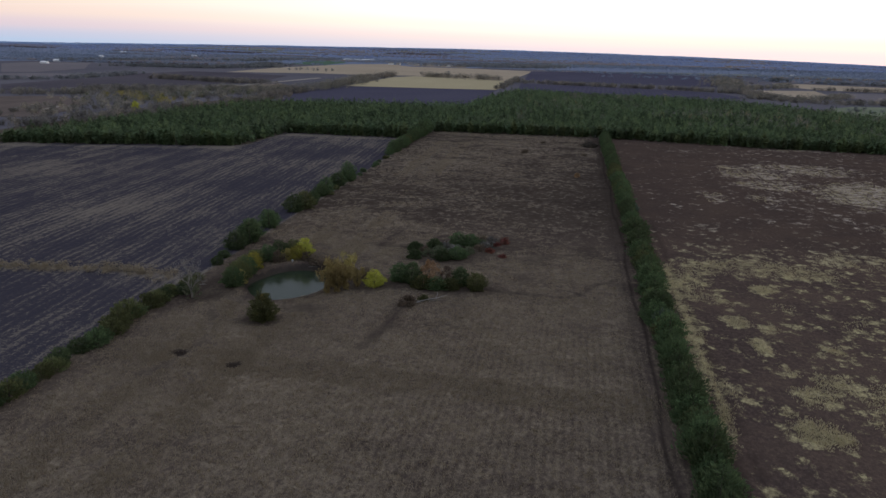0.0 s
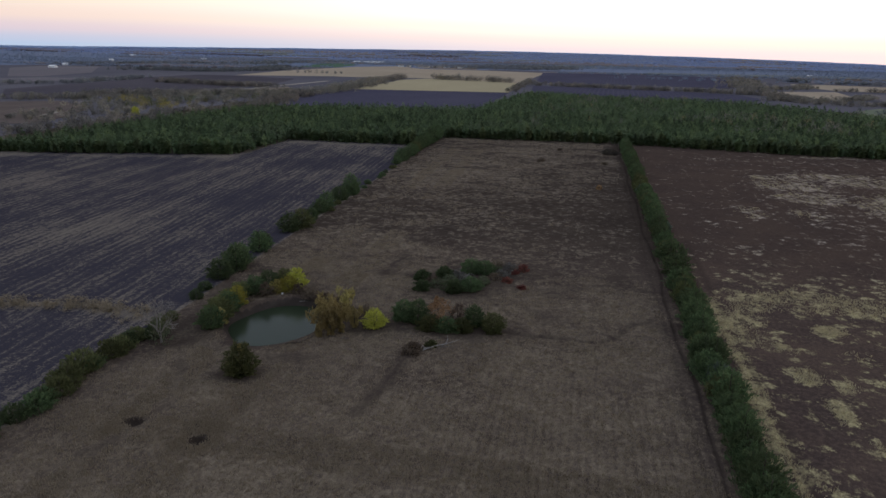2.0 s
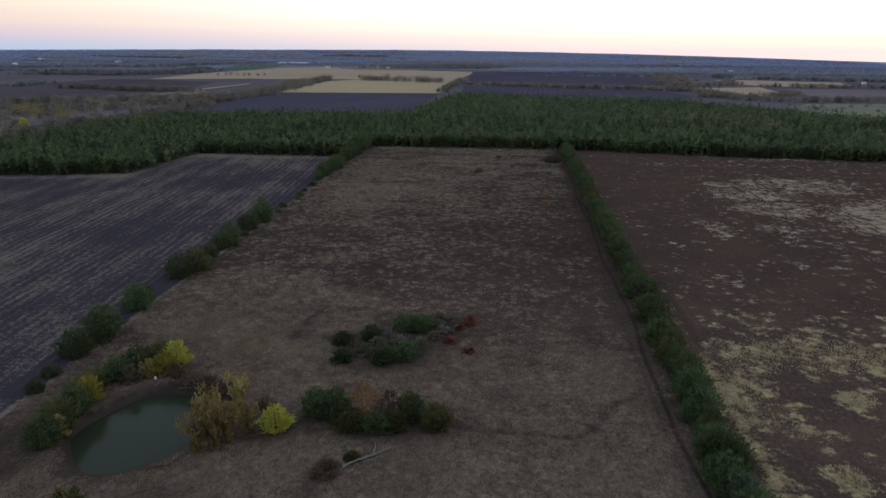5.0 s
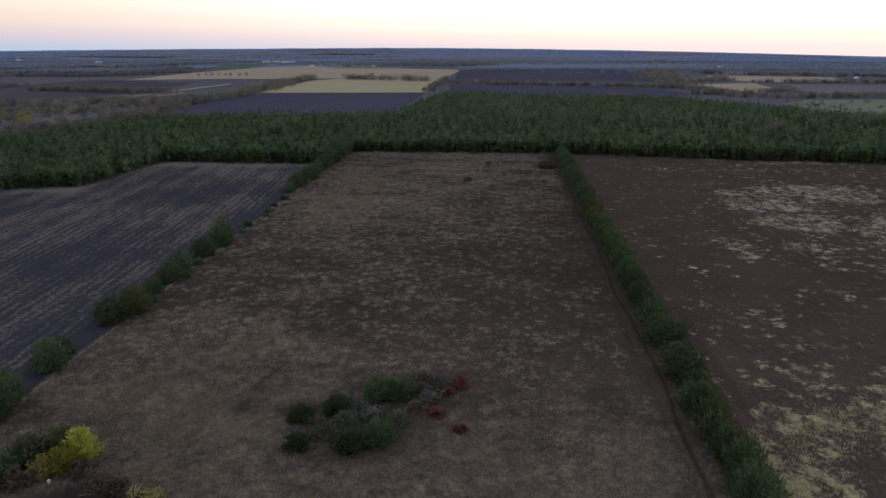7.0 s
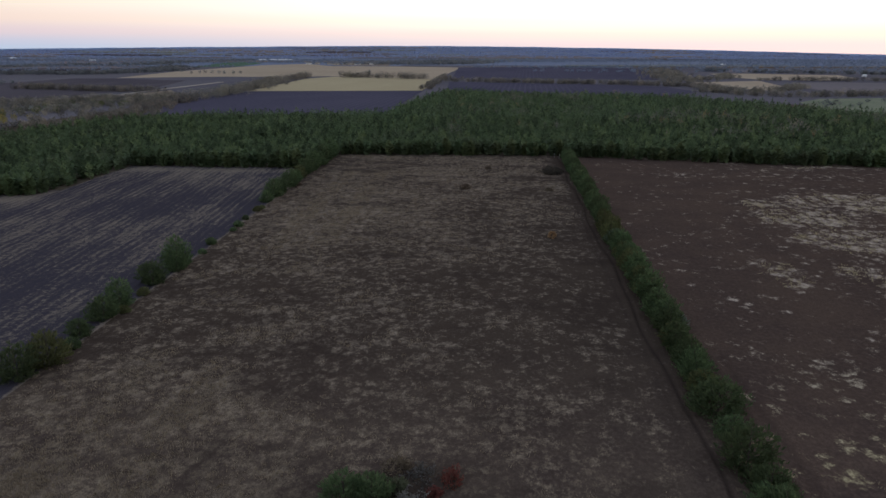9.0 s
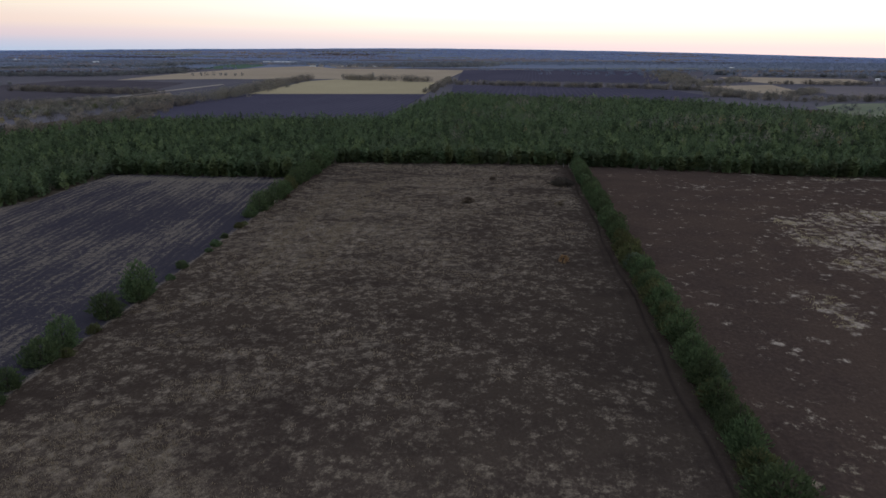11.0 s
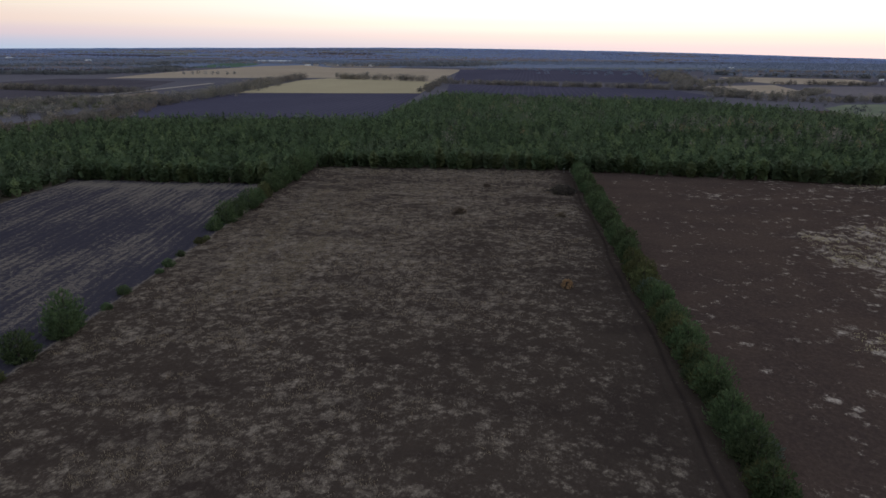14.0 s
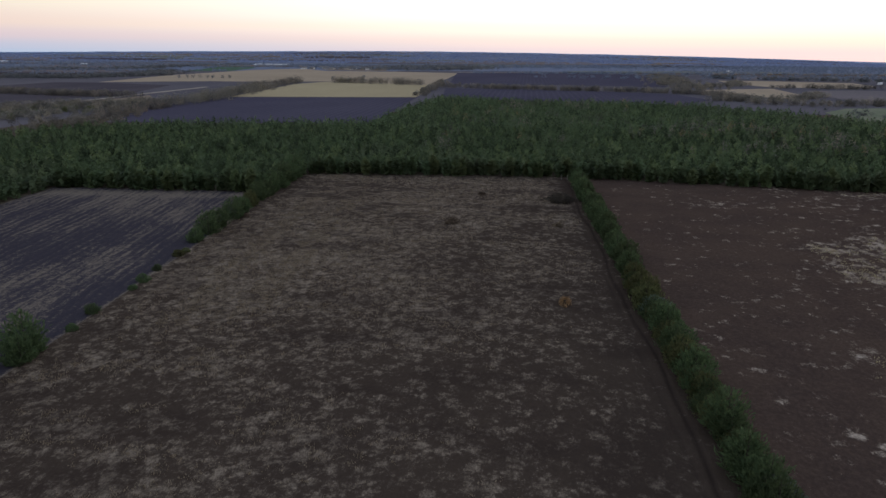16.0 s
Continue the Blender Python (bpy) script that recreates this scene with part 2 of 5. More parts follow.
def furrow_material(name, soil, stubble, axis=(0.9925, 0.122, 0), pitch=2.4, amount=0.85):
    """Dark worked soil with rows of pale stubble."""
    m, n, l, b = material(name)
    co = n.new("ShaderNodeNewGeometry").outputs["Position"]
    dot = n.new("ShaderNodeVectorMath")
    dot.operation = "DOT_PRODUCT"
    dot.inputs[1].default_value = axis
    l.new(co, dot.inputs[0])
    warp = noise_node(n, l, co, 0.12, 2)
    across = calc(n, l, "ADD", dot.outputs["Value"], calc(n, l, "MULTIPLY", warp, 2.0))
    wave = calc(n, l, "SINE", calc(n, l, "MULTIPLY", across, 2 * math.pi / pitch))
    wide = calc(n, l, "SINE", calc(n, l, "MULTIPLY", across, 2 * math.pi / (pitch * 4.3)))
    dot2 = n.new("ShaderNodeVectorMath")
    dot2.operation = "DOT_PRODUCT"
    dot2.inputs[1].default_value = (-axis[1], axis[0], 0)
    l.new(co, dot2.inputs[0])
    uv = n.new("ShaderNodeCombineXYZ")
    l.new(dot.outputs["Value"], uv.inputs[0])
    l.new(dot2.outputs["Value"], uv.inputs[1])
    streak = noise_node(n, l, uv.outputs[0], 1.25, 5, (1.0, 0.07, 1), 0.8)
    clod = noise_node(n, l, co, 1.0, 4, rough=0.8)
    grain = noise_node(n, l, co, 3.0, 3, rough=0.75)
    area = noise_node(n, l, co, 0.03, 4, (1.0, 0.6, 1))
    v = calc(n, l, "ADD", calc(n, l, "MULTIPLY", calc(n, l, "MULTIPLY", wave, ramp(n, l, noise_node(n, l, co, 0.11, 3), 0.35, 0.65, 0.25, 1.0)), 0.115), calc(n, l, "MULTIPLY", wide, 0.05))
    v = calc(n, l, "ADD", v, calc(n, l, "ADD", calc(n, l, "MULTIPLY", streak, 0.9), 0.05))
    v = calc(n, l, "ADD", v, calc(n, l, "MULTIPLY", calc(n, l, "SUBTRACT", area, 0.5), 1.1))
    v = calc(n, l, "ADD", v, calc(n, l, "MULTIPLY", calc(n, l, "SUBTRACT", grain, 0.5), 0.9))
    v = calc(n, l, "ADD", v, calc(n, l, "MULTIPLY", calc(n, l, "SUBTRACT", clod, 0.5), 1.25))
    v = calc(n, l, "ADD", v, calc(n, l, "MULTIPLY", calc(n, l, "SUBTRACT", attribute(n, "pale"), 0.0), 0.5))
    c = mix(n, l, ramp(n, l, v, 0.42, 0.78, 0.0, amount), soil, stubble)
    c = mix(n, l, ramp(n, l, grain, 0.3, 0.7, 0.35, 0.0), c, tuple(0.5 * k for k in soil))
    l.new(c, b.inputs["Base Color"])
    bump(n, l, b, calc(n, l, "ADD", wave, grain), 0.6, 0.2)
    return m


def plain_field(name, c1, c2, scale=0.02, rows=0.0):
    m, n, l, b = material(name)
    co = n.new("ShaderNodeNewGeometry").outputs["Position"]
    a = noise_node(n, l, co, scale, 5, (1, 0.5, 1))
    g = noise_node(n, l, co, 0.4, 3)
    c = mix(n, l, ramp(n, l, a, 0.3, 0.7), c1, c2)
    c = mix(n, l, ramp(n, l, g, 0.3, 0.7, 0.35, 0.0), c, tuple(0.6 * k for k in c1))
    if rows:
        sx = n.new("ShaderNodeSeparateXYZ")
        l.new(co, sx.inputs[0])
        w = calc(n, l, "SINE", calc(n, l, "MULTIPLY", sx.outputs[0], 2 * math.pi / rows))
        c = mix(n, l, ramp(n, l, w, 0.2, 1.0, 0.0, 0.25), c, tuple(1.5 * k for k in c2))
    l.new(c, b.inputs["Base Color"])
    return m


def leaf_material(name, c1, c2, rough=0.65, spread=0.5, other=None, grain=0.9, tone=False, vary=0.25):
    """Foliage: each spray differs a little, and each tree."""
    m, n, l, b = material(name, rough, 0.06)
    geo = n.new("ShaderNodeNewGeometry")
    info = n.new("ShaderNodeObjectInfo")
    g = noise_node(n, l, geo.outputs["Position"], grain, 3)
    c = mix(n, l, geo.outputs["Random Per Island"], c1, c2)
    c = mix(n, l, ramp(n, l, g, 0.3, 0.7, 0.0, spread), c, tuple(0.45 * v for v in c1))
    if other:
        big = noise_node(n, l, geo.outputs["Position"], 0.022, 4)
        c = mix(n, l, ramp(n, l, big, 0.50, 0.68, 0.0, 0.7), c, other)
    if tone:
        own = attribute(n, "tone")
        c = mix(n, l, ramp(n, l, own, 0.0, 0.6, 0.9, 0.0), c, tuple(0.42 * v for v in c1))
        c = mix(n, l, ramp(n, l, own, 0.75, 1.0, 0.0, 0.5), c, (1.5 * c2[0], 1.35 * c2[1], 1.1 * c2[2]))
    hs = n.new("ShaderNodeHueSaturation")
    l.new(ramp(n, l, info.outputs["Random"], 0.0, 1.0, 1 - vary, 1 + vary), hs.inputs["Value"])
    l.new(calc(n, l, "ADD", calc(n, l, "MULTIPLY", info.outputs["Random"], 0.03), 0.485), hs.inputs["Hue"])
    l.new(c, hs.inputs["Color"])
    l.new(hs.outputs[0], b.inputs["Base Color"])
    tr = n.new("ShaderNodeBsdfTranslucent")
    l.new(hs.outputs[0], tr.inputs["Color"])
    both = n.new("ShaderNodeMixShader")
    both.inputs[0].default_value = 0.4
    l.new(b.outputs[0], both.inputs[1])
    l.new(tr.outputs[0], both.inputs[2])
    l.new(both.outputs[0], n["Material Output"].inputs["Surface"])
    return m


def bark_material(name, c1, c2):
    m, n, l, b = material(name, 0.9)
    co = n.new("ShaderNodeTexCoord").outputs["Object"]
    g = noise_node(n, l, co, 3.0, 4, (3, 3, 0.6))
    l.new(mix(n, l, ramp(n, l, g, 0.3, 0.7), c1, c2), b.inputs["Base Color"])
    bump(n, l, b, g, 0.5, 0.05)
    return m


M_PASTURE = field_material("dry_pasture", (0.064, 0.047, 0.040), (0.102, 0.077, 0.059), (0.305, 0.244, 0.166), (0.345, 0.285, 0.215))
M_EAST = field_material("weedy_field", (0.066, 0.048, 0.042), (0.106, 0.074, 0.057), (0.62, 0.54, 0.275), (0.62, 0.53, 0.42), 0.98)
M_PLOUGH = furrow_material("ploughed_soil", (0.052, 0.047, 0.057), (0.215, 0.178, 0.138))
# Both far ground tones hold a blue haze cast, stronger in the second.
M_GROUND = plain_field("far_ground", (0.110, 0.103, 0.118), (0.148, 0.136, 0.146), 0.006)
M_HAZECOUNTRY = plain_field("haze_tinted_country", (0.160, 0.190, 0.262), (0.200, 0.218, 0.275), 0.004)
M_FLOOR = plain_field("needle_litter", (0.075, 0.062, 0.045), (0.11, 0.09, 0.065), 0.1)
M_MUD = plain_field("pond_mud", (0.040, 0.032, 0.027), (0.065, 0.053, 0.044), 0.4)
# Dark purplish soil, with a paler bluish cast of distance haze in the colour.
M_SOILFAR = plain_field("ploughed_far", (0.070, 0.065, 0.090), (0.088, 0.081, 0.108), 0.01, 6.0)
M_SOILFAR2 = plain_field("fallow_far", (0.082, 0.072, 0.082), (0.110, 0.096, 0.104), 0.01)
M_STRAWFAR = plain_field("stubble_far", (0.35, 0.28, 0.20), (0.41, 0.33, 0.24), 0.008)
M_YELLOWFAR = plain_field("yellow_stubble_far", (0.39, 0.325, 0.20), (0.44, 0.37, 0.23), 0.01)
M_GREENFAR = plain_field("winter_wheat_far", (0.085, 0.135, 0.095), (0.11, 0.16, 0.11), 0.02)
M_PALEGREEN = plain_field("meadow_far", (0.16, 0.18, 0.12), (0.22, 0.23, 0.16), 0.03)
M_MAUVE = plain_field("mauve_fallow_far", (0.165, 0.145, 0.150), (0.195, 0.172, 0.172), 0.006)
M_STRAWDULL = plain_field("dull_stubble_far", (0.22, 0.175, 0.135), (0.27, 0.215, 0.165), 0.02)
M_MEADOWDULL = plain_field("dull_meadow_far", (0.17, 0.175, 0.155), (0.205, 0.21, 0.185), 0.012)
M_FALLOWNEAR = plain_field("brown_fallow", (0.125, 0.098, 0.085), (0.165, 0.130, 0.110), 0.05)
M_DIRT = plain_field("dirt_road", (0.30, 0.26, 0.22), (0.36, 0.32, 0.27), 0.05)

M_CEDAR = leaf_material("cedar_foliage", (0.074, 0.108, 0.050), (0.120, 0.160, 0.074), spread=0.6)
M_CEDAR_BLUE = leaf_material("blue_cedar_foliage", (0.10, 0.13, 0.095), (0.15, 0.18, 0.14))
M_OLIVE = leaf_material("olive_foliage", (0.098, 0.110, 0.046), (0.160, 0.165, 0.072), spread=0.6)
M_PINE = leaf_material("pine_needles", (0.104, 0.146, 0.074), (0.138, 0.184, 0.094), spread=0.3, other=(0.120, 0.142, 0.086), grain=0.5, tone=True, vary=0.08)
M_YELLOW = leaf_material("yellow_leaves", (0.33, 0.32, 0.06), (0.46, 0.43, 0.09))
M_TAN = leaf_material("tan_willow_leaves", (0.26, 0.208, 0.085), (0.37, 0.300, 0.122), spread=0.4)
M_DARKBRUSH = leaf_material("dark_brush", (0.062, 0.056, 0.046), (0.095, 0.085, 0.066))
M_WEEDS = leaf_material("dry_weeds", (0.30, 0.25, 0.165), (0.42, 0.355, 0.24), spread=0.4)
M_GOLD = leaf_material("golden_leaves", (0.23, 0.185, 0.065), (0.33, 0.265, 0.095))
M_ORANGE = leaf_material("rust_leaves", (0.28, 0.165, 0.09), (0.37, 0.235, 0.125))
M_RED = leaf_material("red_leaves", (0.16, 0.056, 0.045), (0.22, 0.080, 0.061))
M_BROWN = leaf_material("withered_leaves", (0.13, 0.100, 0.073), (0.19, 0.145, 0.102))
M_GREYBRUSH = leaf_material("grey_brush", (0.115, 0.108, 0.096), (0.22, 0.208, 0.186))
M_SAGE = leaf_material("sage_brush", (0.125, 0.145, 0.085), (0.20, 0.22, 0.135))
M_AMBER = leaf_material("amber_leaves", (0.29, 0.235, 0.12), (0.37, 0.30, 0.16), spread=0.3)
M_HARDWOOD = leaf_material("bare_hardwood", (0.180, 0.168, 0.150), (0.280, 0.258, 0.222), spread=0.5, other=(0.235, 0.210, 0.150), grain=0.35, vary=0.1, tone=True)
# Hardwood greyed towards blue: a light haze painted into the colour.
M_MIDWOOD = leaf_material("haze_greyed_hardwood", (0.155, 0.165, 0.172), (0.205, 0.212, 0.215), spread=0.25, vary=0.1, tone=True)
# Aerial haze is put into these foliage colours: bluer and paler further out.
M_HAZEWOOD = leaf_material("distant_woods", (0.190, 0.225, 0.305), (0.235, 0.268, 0.345), spread=0.15, vary=0.05)
M_HAZEBLUEWOOD = leaf_material("haze_blue_woods", (0.225, 0.300, 0.455), (0.260, 0.335, 0.490), spread=0.1, vary=0.0)
M_HAZEHORIZON = leaf_material("haze_blue_horizon", (0.260, 0.370, 0.600), (0.280, 0.390, 0.620), spread=0.08, vary=0.0)
M_STRAW = leaf_material("straw_blades", (0.27, 0.22, 0.15), (0.36, 0.295, 0.205), spread=0.1)
M_STRAWY = leaf_material("yellow_straw_blades", (0.46, 0.40, 0.24), (0.56, 0.49, 0.30), spread=0.1)
M_BARK = bark_material("bark", (0.05, 0.04, 0.033), (0.09, 0.075, 0.06))
M_DEADWOOD = bark_material("bleached_wood", (0.15, 0.138, 0.125), (0.24, 0.222, 0.20))

M_WATER, n_, l_, b_ = material("pond_water", 0.14, 0.15)
b_.inputs["Base Color"].default_value = (0.026, 0.036, 0.020, 1)
b_.inputs["IOR"].default_value = 1.33
g_ = noise_node(n_, l_, n_.new("ShaderNodeTexCoord").outputs["Object"], 1.2, 3)
bump(n_, l_, b_, g_, 0.03, 0.01)
M_WHITE = plain_field("white_cladding", (0.72, 0.72, 0.72), (0.80, 0.80, 0.79), 0.2)
M_ROOF = plain_field("grey_roofing", (0.16, 0.15, 0.15), (0.22, 0.21, 0.20), 0.2)
M_WALL = plain_field("beige_siding", (0.42, 0.38, 0.34), (0.50, 0.46, 0.41), 0.2)


# ---- mesh tools ----
def mesh_of(name, verts, faces, mats, smooth=False):
    me = bpy.data.meshes.new(name)
    me.from_pydata(verts, [], faces)
    for m in mats if isinstance(mats, (list, tuple)) else [mats]:
        me.materials.append(m)
    if smooth:
        me.shade_smooth()
    return me


def quads_mesh(name, v, mats, per=4):
    """A mesh from an array of loose faces: v is (count * per, 3)."""
    me = bpy.data.meshes.new(name)
    k = len(v) // per
    me.vertices.add(len(v))
    me.vertices.foreach_set("co", np.ascontiguousarray(v, np.float32).ravel())
    me.loops.add(len(v))
    me.loops.foreach_set("vertex_index", np.arange(len(v), dtype=np.int32))
    me.polygons.add(k)
    me.polygons.foreach_set("loop_start", np.arange(0, len(v), per, dtype=np.int32))
    me.update(calc_edges=True)
    me.materials.append(mats)
    return me


def part(name, me, parent, label=""):
    ob = new(name, me)
    ob.parent = parent
    if label:
        tagged(ob, label)
    return ob


def sprays(pts, size, rng, flat=0.0, long=1.5, upright=0.0):
    """Leafy sprays: a small quad, pointed at its tip, at each point. flat: how far they lie level."""
    k = len(pts)
    a = rng.normal(size=(k, 3))
    a[:, 2] = a[:, 2] * (1 - flat) + upright
    a /= np.linalg.norm(a, axis=1)[:, None]
    b = np.cross(a, rng.normal(size=(k, 3)))
    b /= np.linalg.norm(b, axis=1)[:, None]
    s = (size * rng.uniform(0.6, 1.3, k))[:, None]
    v = np.stack([pts - a * s * long * 0.5 - b * s * 0.35, pts - a * s * long * 0.4 + b * s * 0.4,
                  pts + a * s * long * 0.5 + b * s * 0.28, pts + a * s * long * 0.55 - b * s * 0.22], 1)
    return v.reshape(-1, 3)


def needles(pts, size, rng, flat=0.0):
    """Coarser sprays for woods: one three-cornered tuft at each point."""
    v = sprays(pts, size * 1.25, rng, flat, 1.3).reshape(-1, 4, 3)
    return v[:, :3].reshape(-1, 3)


def tube(path, radii, sides=6):
    """A tapered round limb along a path: verts, faces."""
    vs, fs = [], []
    for i, p in enumerate(path):
        p = Vector(p)
        d = (Vector(path[min(i + 1, len(path) - 1)]) - Vector(path[max(i - 1, 0)])).normalized()
        u = d.orthogonal().normalized()
        w = d.cross(u)
        for s in range(sides):
            t = 2 * math.pi * s / sides
            vs.append(p + (math.cos(t) * u + math.sin(t) * w) * float(radii[i]))
    for i in range(len(path) - 1):
        for s in range(sides):
            q = (s + 1) % sides
            fs.append((i * sides + s, i * sides + q, (i + 1) * sides + q, (i + 1) * sides + s))
    fs.append(tuple(range((len(path) - 1) * sides, len(path) * sides)))
    return vs, fs


def join(pieces):
    vs, fs = [], []
    for v, f in pieces:
        o = len(vs)
        vs += v
        fs += [tuple(i + o for i in g) for g in f]
    return vs, fs


def limbs(h, r0, rng, count, spread, start=0.2, rise=0.5, top=0.92):
    """A trunk with side limbs."""
    bend = rng.normal(size=2) * 0.04 * h
    spine = [(bend[0] * t * t, bend[1] * t * t, h * top * t - 0.25 * (t == 0)) for t in np.linspace(0, 1, 7)]
    stem = tube(spine, [r0 * (1 - 0.88 * t) for t in np.linspace(0, 1, 7)], 7)
    pieces = []
    for i in range(count):
        t = start + (0.9 - start) * (i + rng.random()) / count
        a = rng.uniform(0, 2 * math.pi)
        o = Vector((bend[0] * t * t, bend[1] * t * t, h * top * t))
        ln = spread * (1.1 - 0.7 * t)
        d = Vector((math.cos(a), math.sin(a), rise))
        pth = [o, o + d * float(ln * 0.5), o + d * float(ln) + Vector((0, 0, float(0.15 * ln)))]
        pieces.append(tube(pth, [r0 * 0.32 * (1 - 0.5 * t), r0 * 0.2 * (1 - 0.5 * t), 0.012], 4))
    return join([stem] + pieces)


def lobed(rng, k, h, r, base=0.05, lobes=18, shape="egg"):
    """Points of a crown: many lobes of differing size on a loose body, uneven outline and gaps."""
    pts = []
    per = k // lobes
    for i in range(lobes):
        t = base + (1 - base) * (i + rng.random()) / lobes
        a = i * 2.4 + rng.normal() * 0.5
        if shape == "vase":
            rr = r * (0.22 + 0.78 * t)
        else:
            rr = r * math.sin(math.pi * min(1, 0.24 + 0.74 * t)) ** 0.75
        s = max(rr * rng.uniform(0.30, 0.52), 0.13 * r)
        out = rr * rng.uniform(0.35, 0.85)
        d = rng.normal(size=(per, 3))
        d /= np.linalg.norm(d, axis=1)[:, None]
        d *= (rng.random(per) ** 0.5)[:, None] * s
        d[:, 2] *= 1.3
        pts.append(d + np.array((out * math.cos(a), out * math.sin(a), t * h * 0.93)))
    p = np.concatenate(pts)
    p[:, 2] = np.maximum(p[:, 2], 0.05)
    return p


def pine_shape(rng, h, r, boughs):
    """A young pine as kite-shaped rising boughs all the way up, shorter towards the tip: (boughs * 4, 3)."""
    out = []
    turn = rng.uniform(0, 6.28)
    for i in range(boughs):
        t = 0.04 + 0.86 * (i + rng.uniform(-0.8, 0.8)) / boughs
        ln = r * min(0.85 + 0.5 * t, 1.15 * (1.0 - max(t, 0) ** 2.4) + 0.10) * rng.uniform(0.7, 1.15)
        turn += 2.4 + rng.normal() * 0.25
        o, d = np.array((0, 0, h * t)), np.array((math.cos(turn), math.sin(turn), 0))
        roll = rng.uniform(-1.0, 1.0)
        e = (np.array((-d[1], d[0], 0)) * math.cos(roll) + np.array((0, 0, math.sin(roll)))) * ln * rng.uniform(0.46, 0.64)
        rise = ln * rng.uniform(-0.1, 0.75)
        mid = o + d * ln * 0.62 + np.array((0, 0, rise * 0.25))
        out += [o, mid + e, o + d * ln + np.array((0, 0, rise)), mid - e]
    for a in (0.4, 1.97):
        d = np.array((math.cos(a), math.sin(a), 0)) * 0.15 * r
        out += [np.array((0, 0, h * 0.84)) - d, np.array((0, 0, h * 0.84)) + d, np.array((0, 0, h * 1.0)) + 0.4 * d, np.array((0, 0, h * 1.0)) - 0.4 * d]
    return np.array(out)


def pine_stand(name, spots, shapes, label, rng, least=0.0):
    """A stand of pines that nobody could count: one mesh of boughs, with a tone for each tree."""
    spots = np.array(spots)
    kind = rng.integers(0, len(shapes), len(spots))
    verts, tones = [], []
    for k, shape in enumerate(shapes):
        p = spots[kind == k]
        n = len(p)
        a, sc, st = rng.uniform(0, 6.28, n), rng.uniform(0.70, 1.18, n), rng.uniform(0.85, 1.15, n)
        c, q = np.cos(a)[:, None], np.sin(a)[:, None]
        x = sc[:, None] * (c * shape[:, 0] - q * shape[:, 1]) + p[:, :1]
        y = sc[:, None] * (q * shape[:, 0] + c * shape[:, 1]) + p[:, 1:]
        z = (sc * st)[:, None] * shape[:, 2] + height(p[:, 0], p[:, 1])[:, None] - 0.1
        verts.append(np.stack([x, y, z], -1).reshape(-1, 3))
        tones.append(np.repeat(rng.uniform(least, 1.0, n), len(shape)))
    me = quads_mesh(name, np.concatenate(verts), M_PINE)
    me.attributes.new("tone", "FLOAT", "POINT").data.foreach_set("value", np.concatenate(tones).astype(np.float32))
    return tagged(new(name, me), label, "woods", kind="stuff")


def crown(rng, k, h, r, base=0.03, lump=0.72):
    """A dense bushy crown: points on a lumpy rounded cone, and the way that each sprig points."""
    t = base + (1 - base) * (1 - np.sqrt(1 - rng.random(k) * 0.99))
    a = rng.uniform(0, 2 * math.pi, k)
    seed = int(rng.integers(1, 900))
    lumps = 0.6 * vnoise(np.cos(a) * r + 9, np.sin(a) * r + 9 + 3.1 * t * h, 0.34 * r, seed) + 0.4 * vnoise(np.sin(a) * r + 40 + 2.3 * t * h, np.cos(a) * r + 40, 0.17 * r, seed + 5)
    rr = r * (1 - t ** 2.3) ** 0.8 * (0.62 + 0.38 * sstep(0.0, 0.3, t)) * (1 - lump + 2 * lump * lumps * 0.95)
    rr = rr * (1 - 0.5 * rng.random(k) ** 2) * np.where(rng.random(k) < 0.06, 1.14, 1.0)
    pts = np.stack([rr * np.cos(a), rr * np.sin(a), h * t * (0.90 + 0.14 * lumps)], 1)
    ways = np.stack([np.cos(a) * (1 - 0.6 * t), np.sin(a) * (1 - 0.6 * t), 0.75 + 0.5 * t], 1)
    return pts, ways


def sprigs(pts, ways, size, rng, long=1.7):
    """Small pointed sprigs, each growing the way it is told."""
    k = len(pts)
    a = ways + rng.normal(size=(k, 3)) * 0.42
    a /= np.linalg.norm(a, axis=1)[:, None]
    b = np.cross(a, rng.normal(size=(k, 3)))
    b /= np.linalg.norm(b, axis=1)[:, None]
    s = (size * rng.uniform(0.6, 1.3, k))[:, None]
    v = np.stack([pts - a * s * long * 0.45 - b * s * 0.30, pts - a * s * long * 0.45 + b * s * 0.30, pts + a * s * long * 0.2 + b * s * 0.36, pts + a * s * long * 0.6 - b * s * 0.06], 1)
    return v.reshape(-1, 3)


def tree(name, crown_pts, leaf, size, trunk, label, category, group="", flat=0.3, second=None, upright=0.0):
    """A tree: an empty at its foot, trunk with limbs, crown (and a second foliage)."""
    root = tagged(new(name), label, category, group)
    part("trunk", mesh_of("trunk", *trunk, M_BARK), root)
    if isinstance(crown_pts, tuple):
        part("crown", quads_mesh("crown", sprigs(*crown_pts, size, RNG), leaf), root)
    else:
        part("crown", quads_mesh("crown", sprays(crown_pts, size, RNG, flat, 1.5 + upright, upright), leaf), root)
    if second:
        pts, mat, words = second
        part("yellowing_sprays", quads_mesh("sprays", sprays(pts, size, RNG, flat), mat), root, words)
    return root


def set_at(ob, x, y, rz=0.0, s=1.0, sz=None, sink=0.1):
    ob.matrix_basis = pose(x, y, h1(x, y) - sink, 0, 0, rz) @ Matrix.Diagonal((s, s, sz or s, 1))
    return ob


def copy_at(ob, x, y, rz, s, sz=None, sink=0.1):
    c = copy_thing(ob, pose(x, y, h1(x, y) - sink, 0, 0, rz))
    c.scale = (s, s, sz or s)
    return c


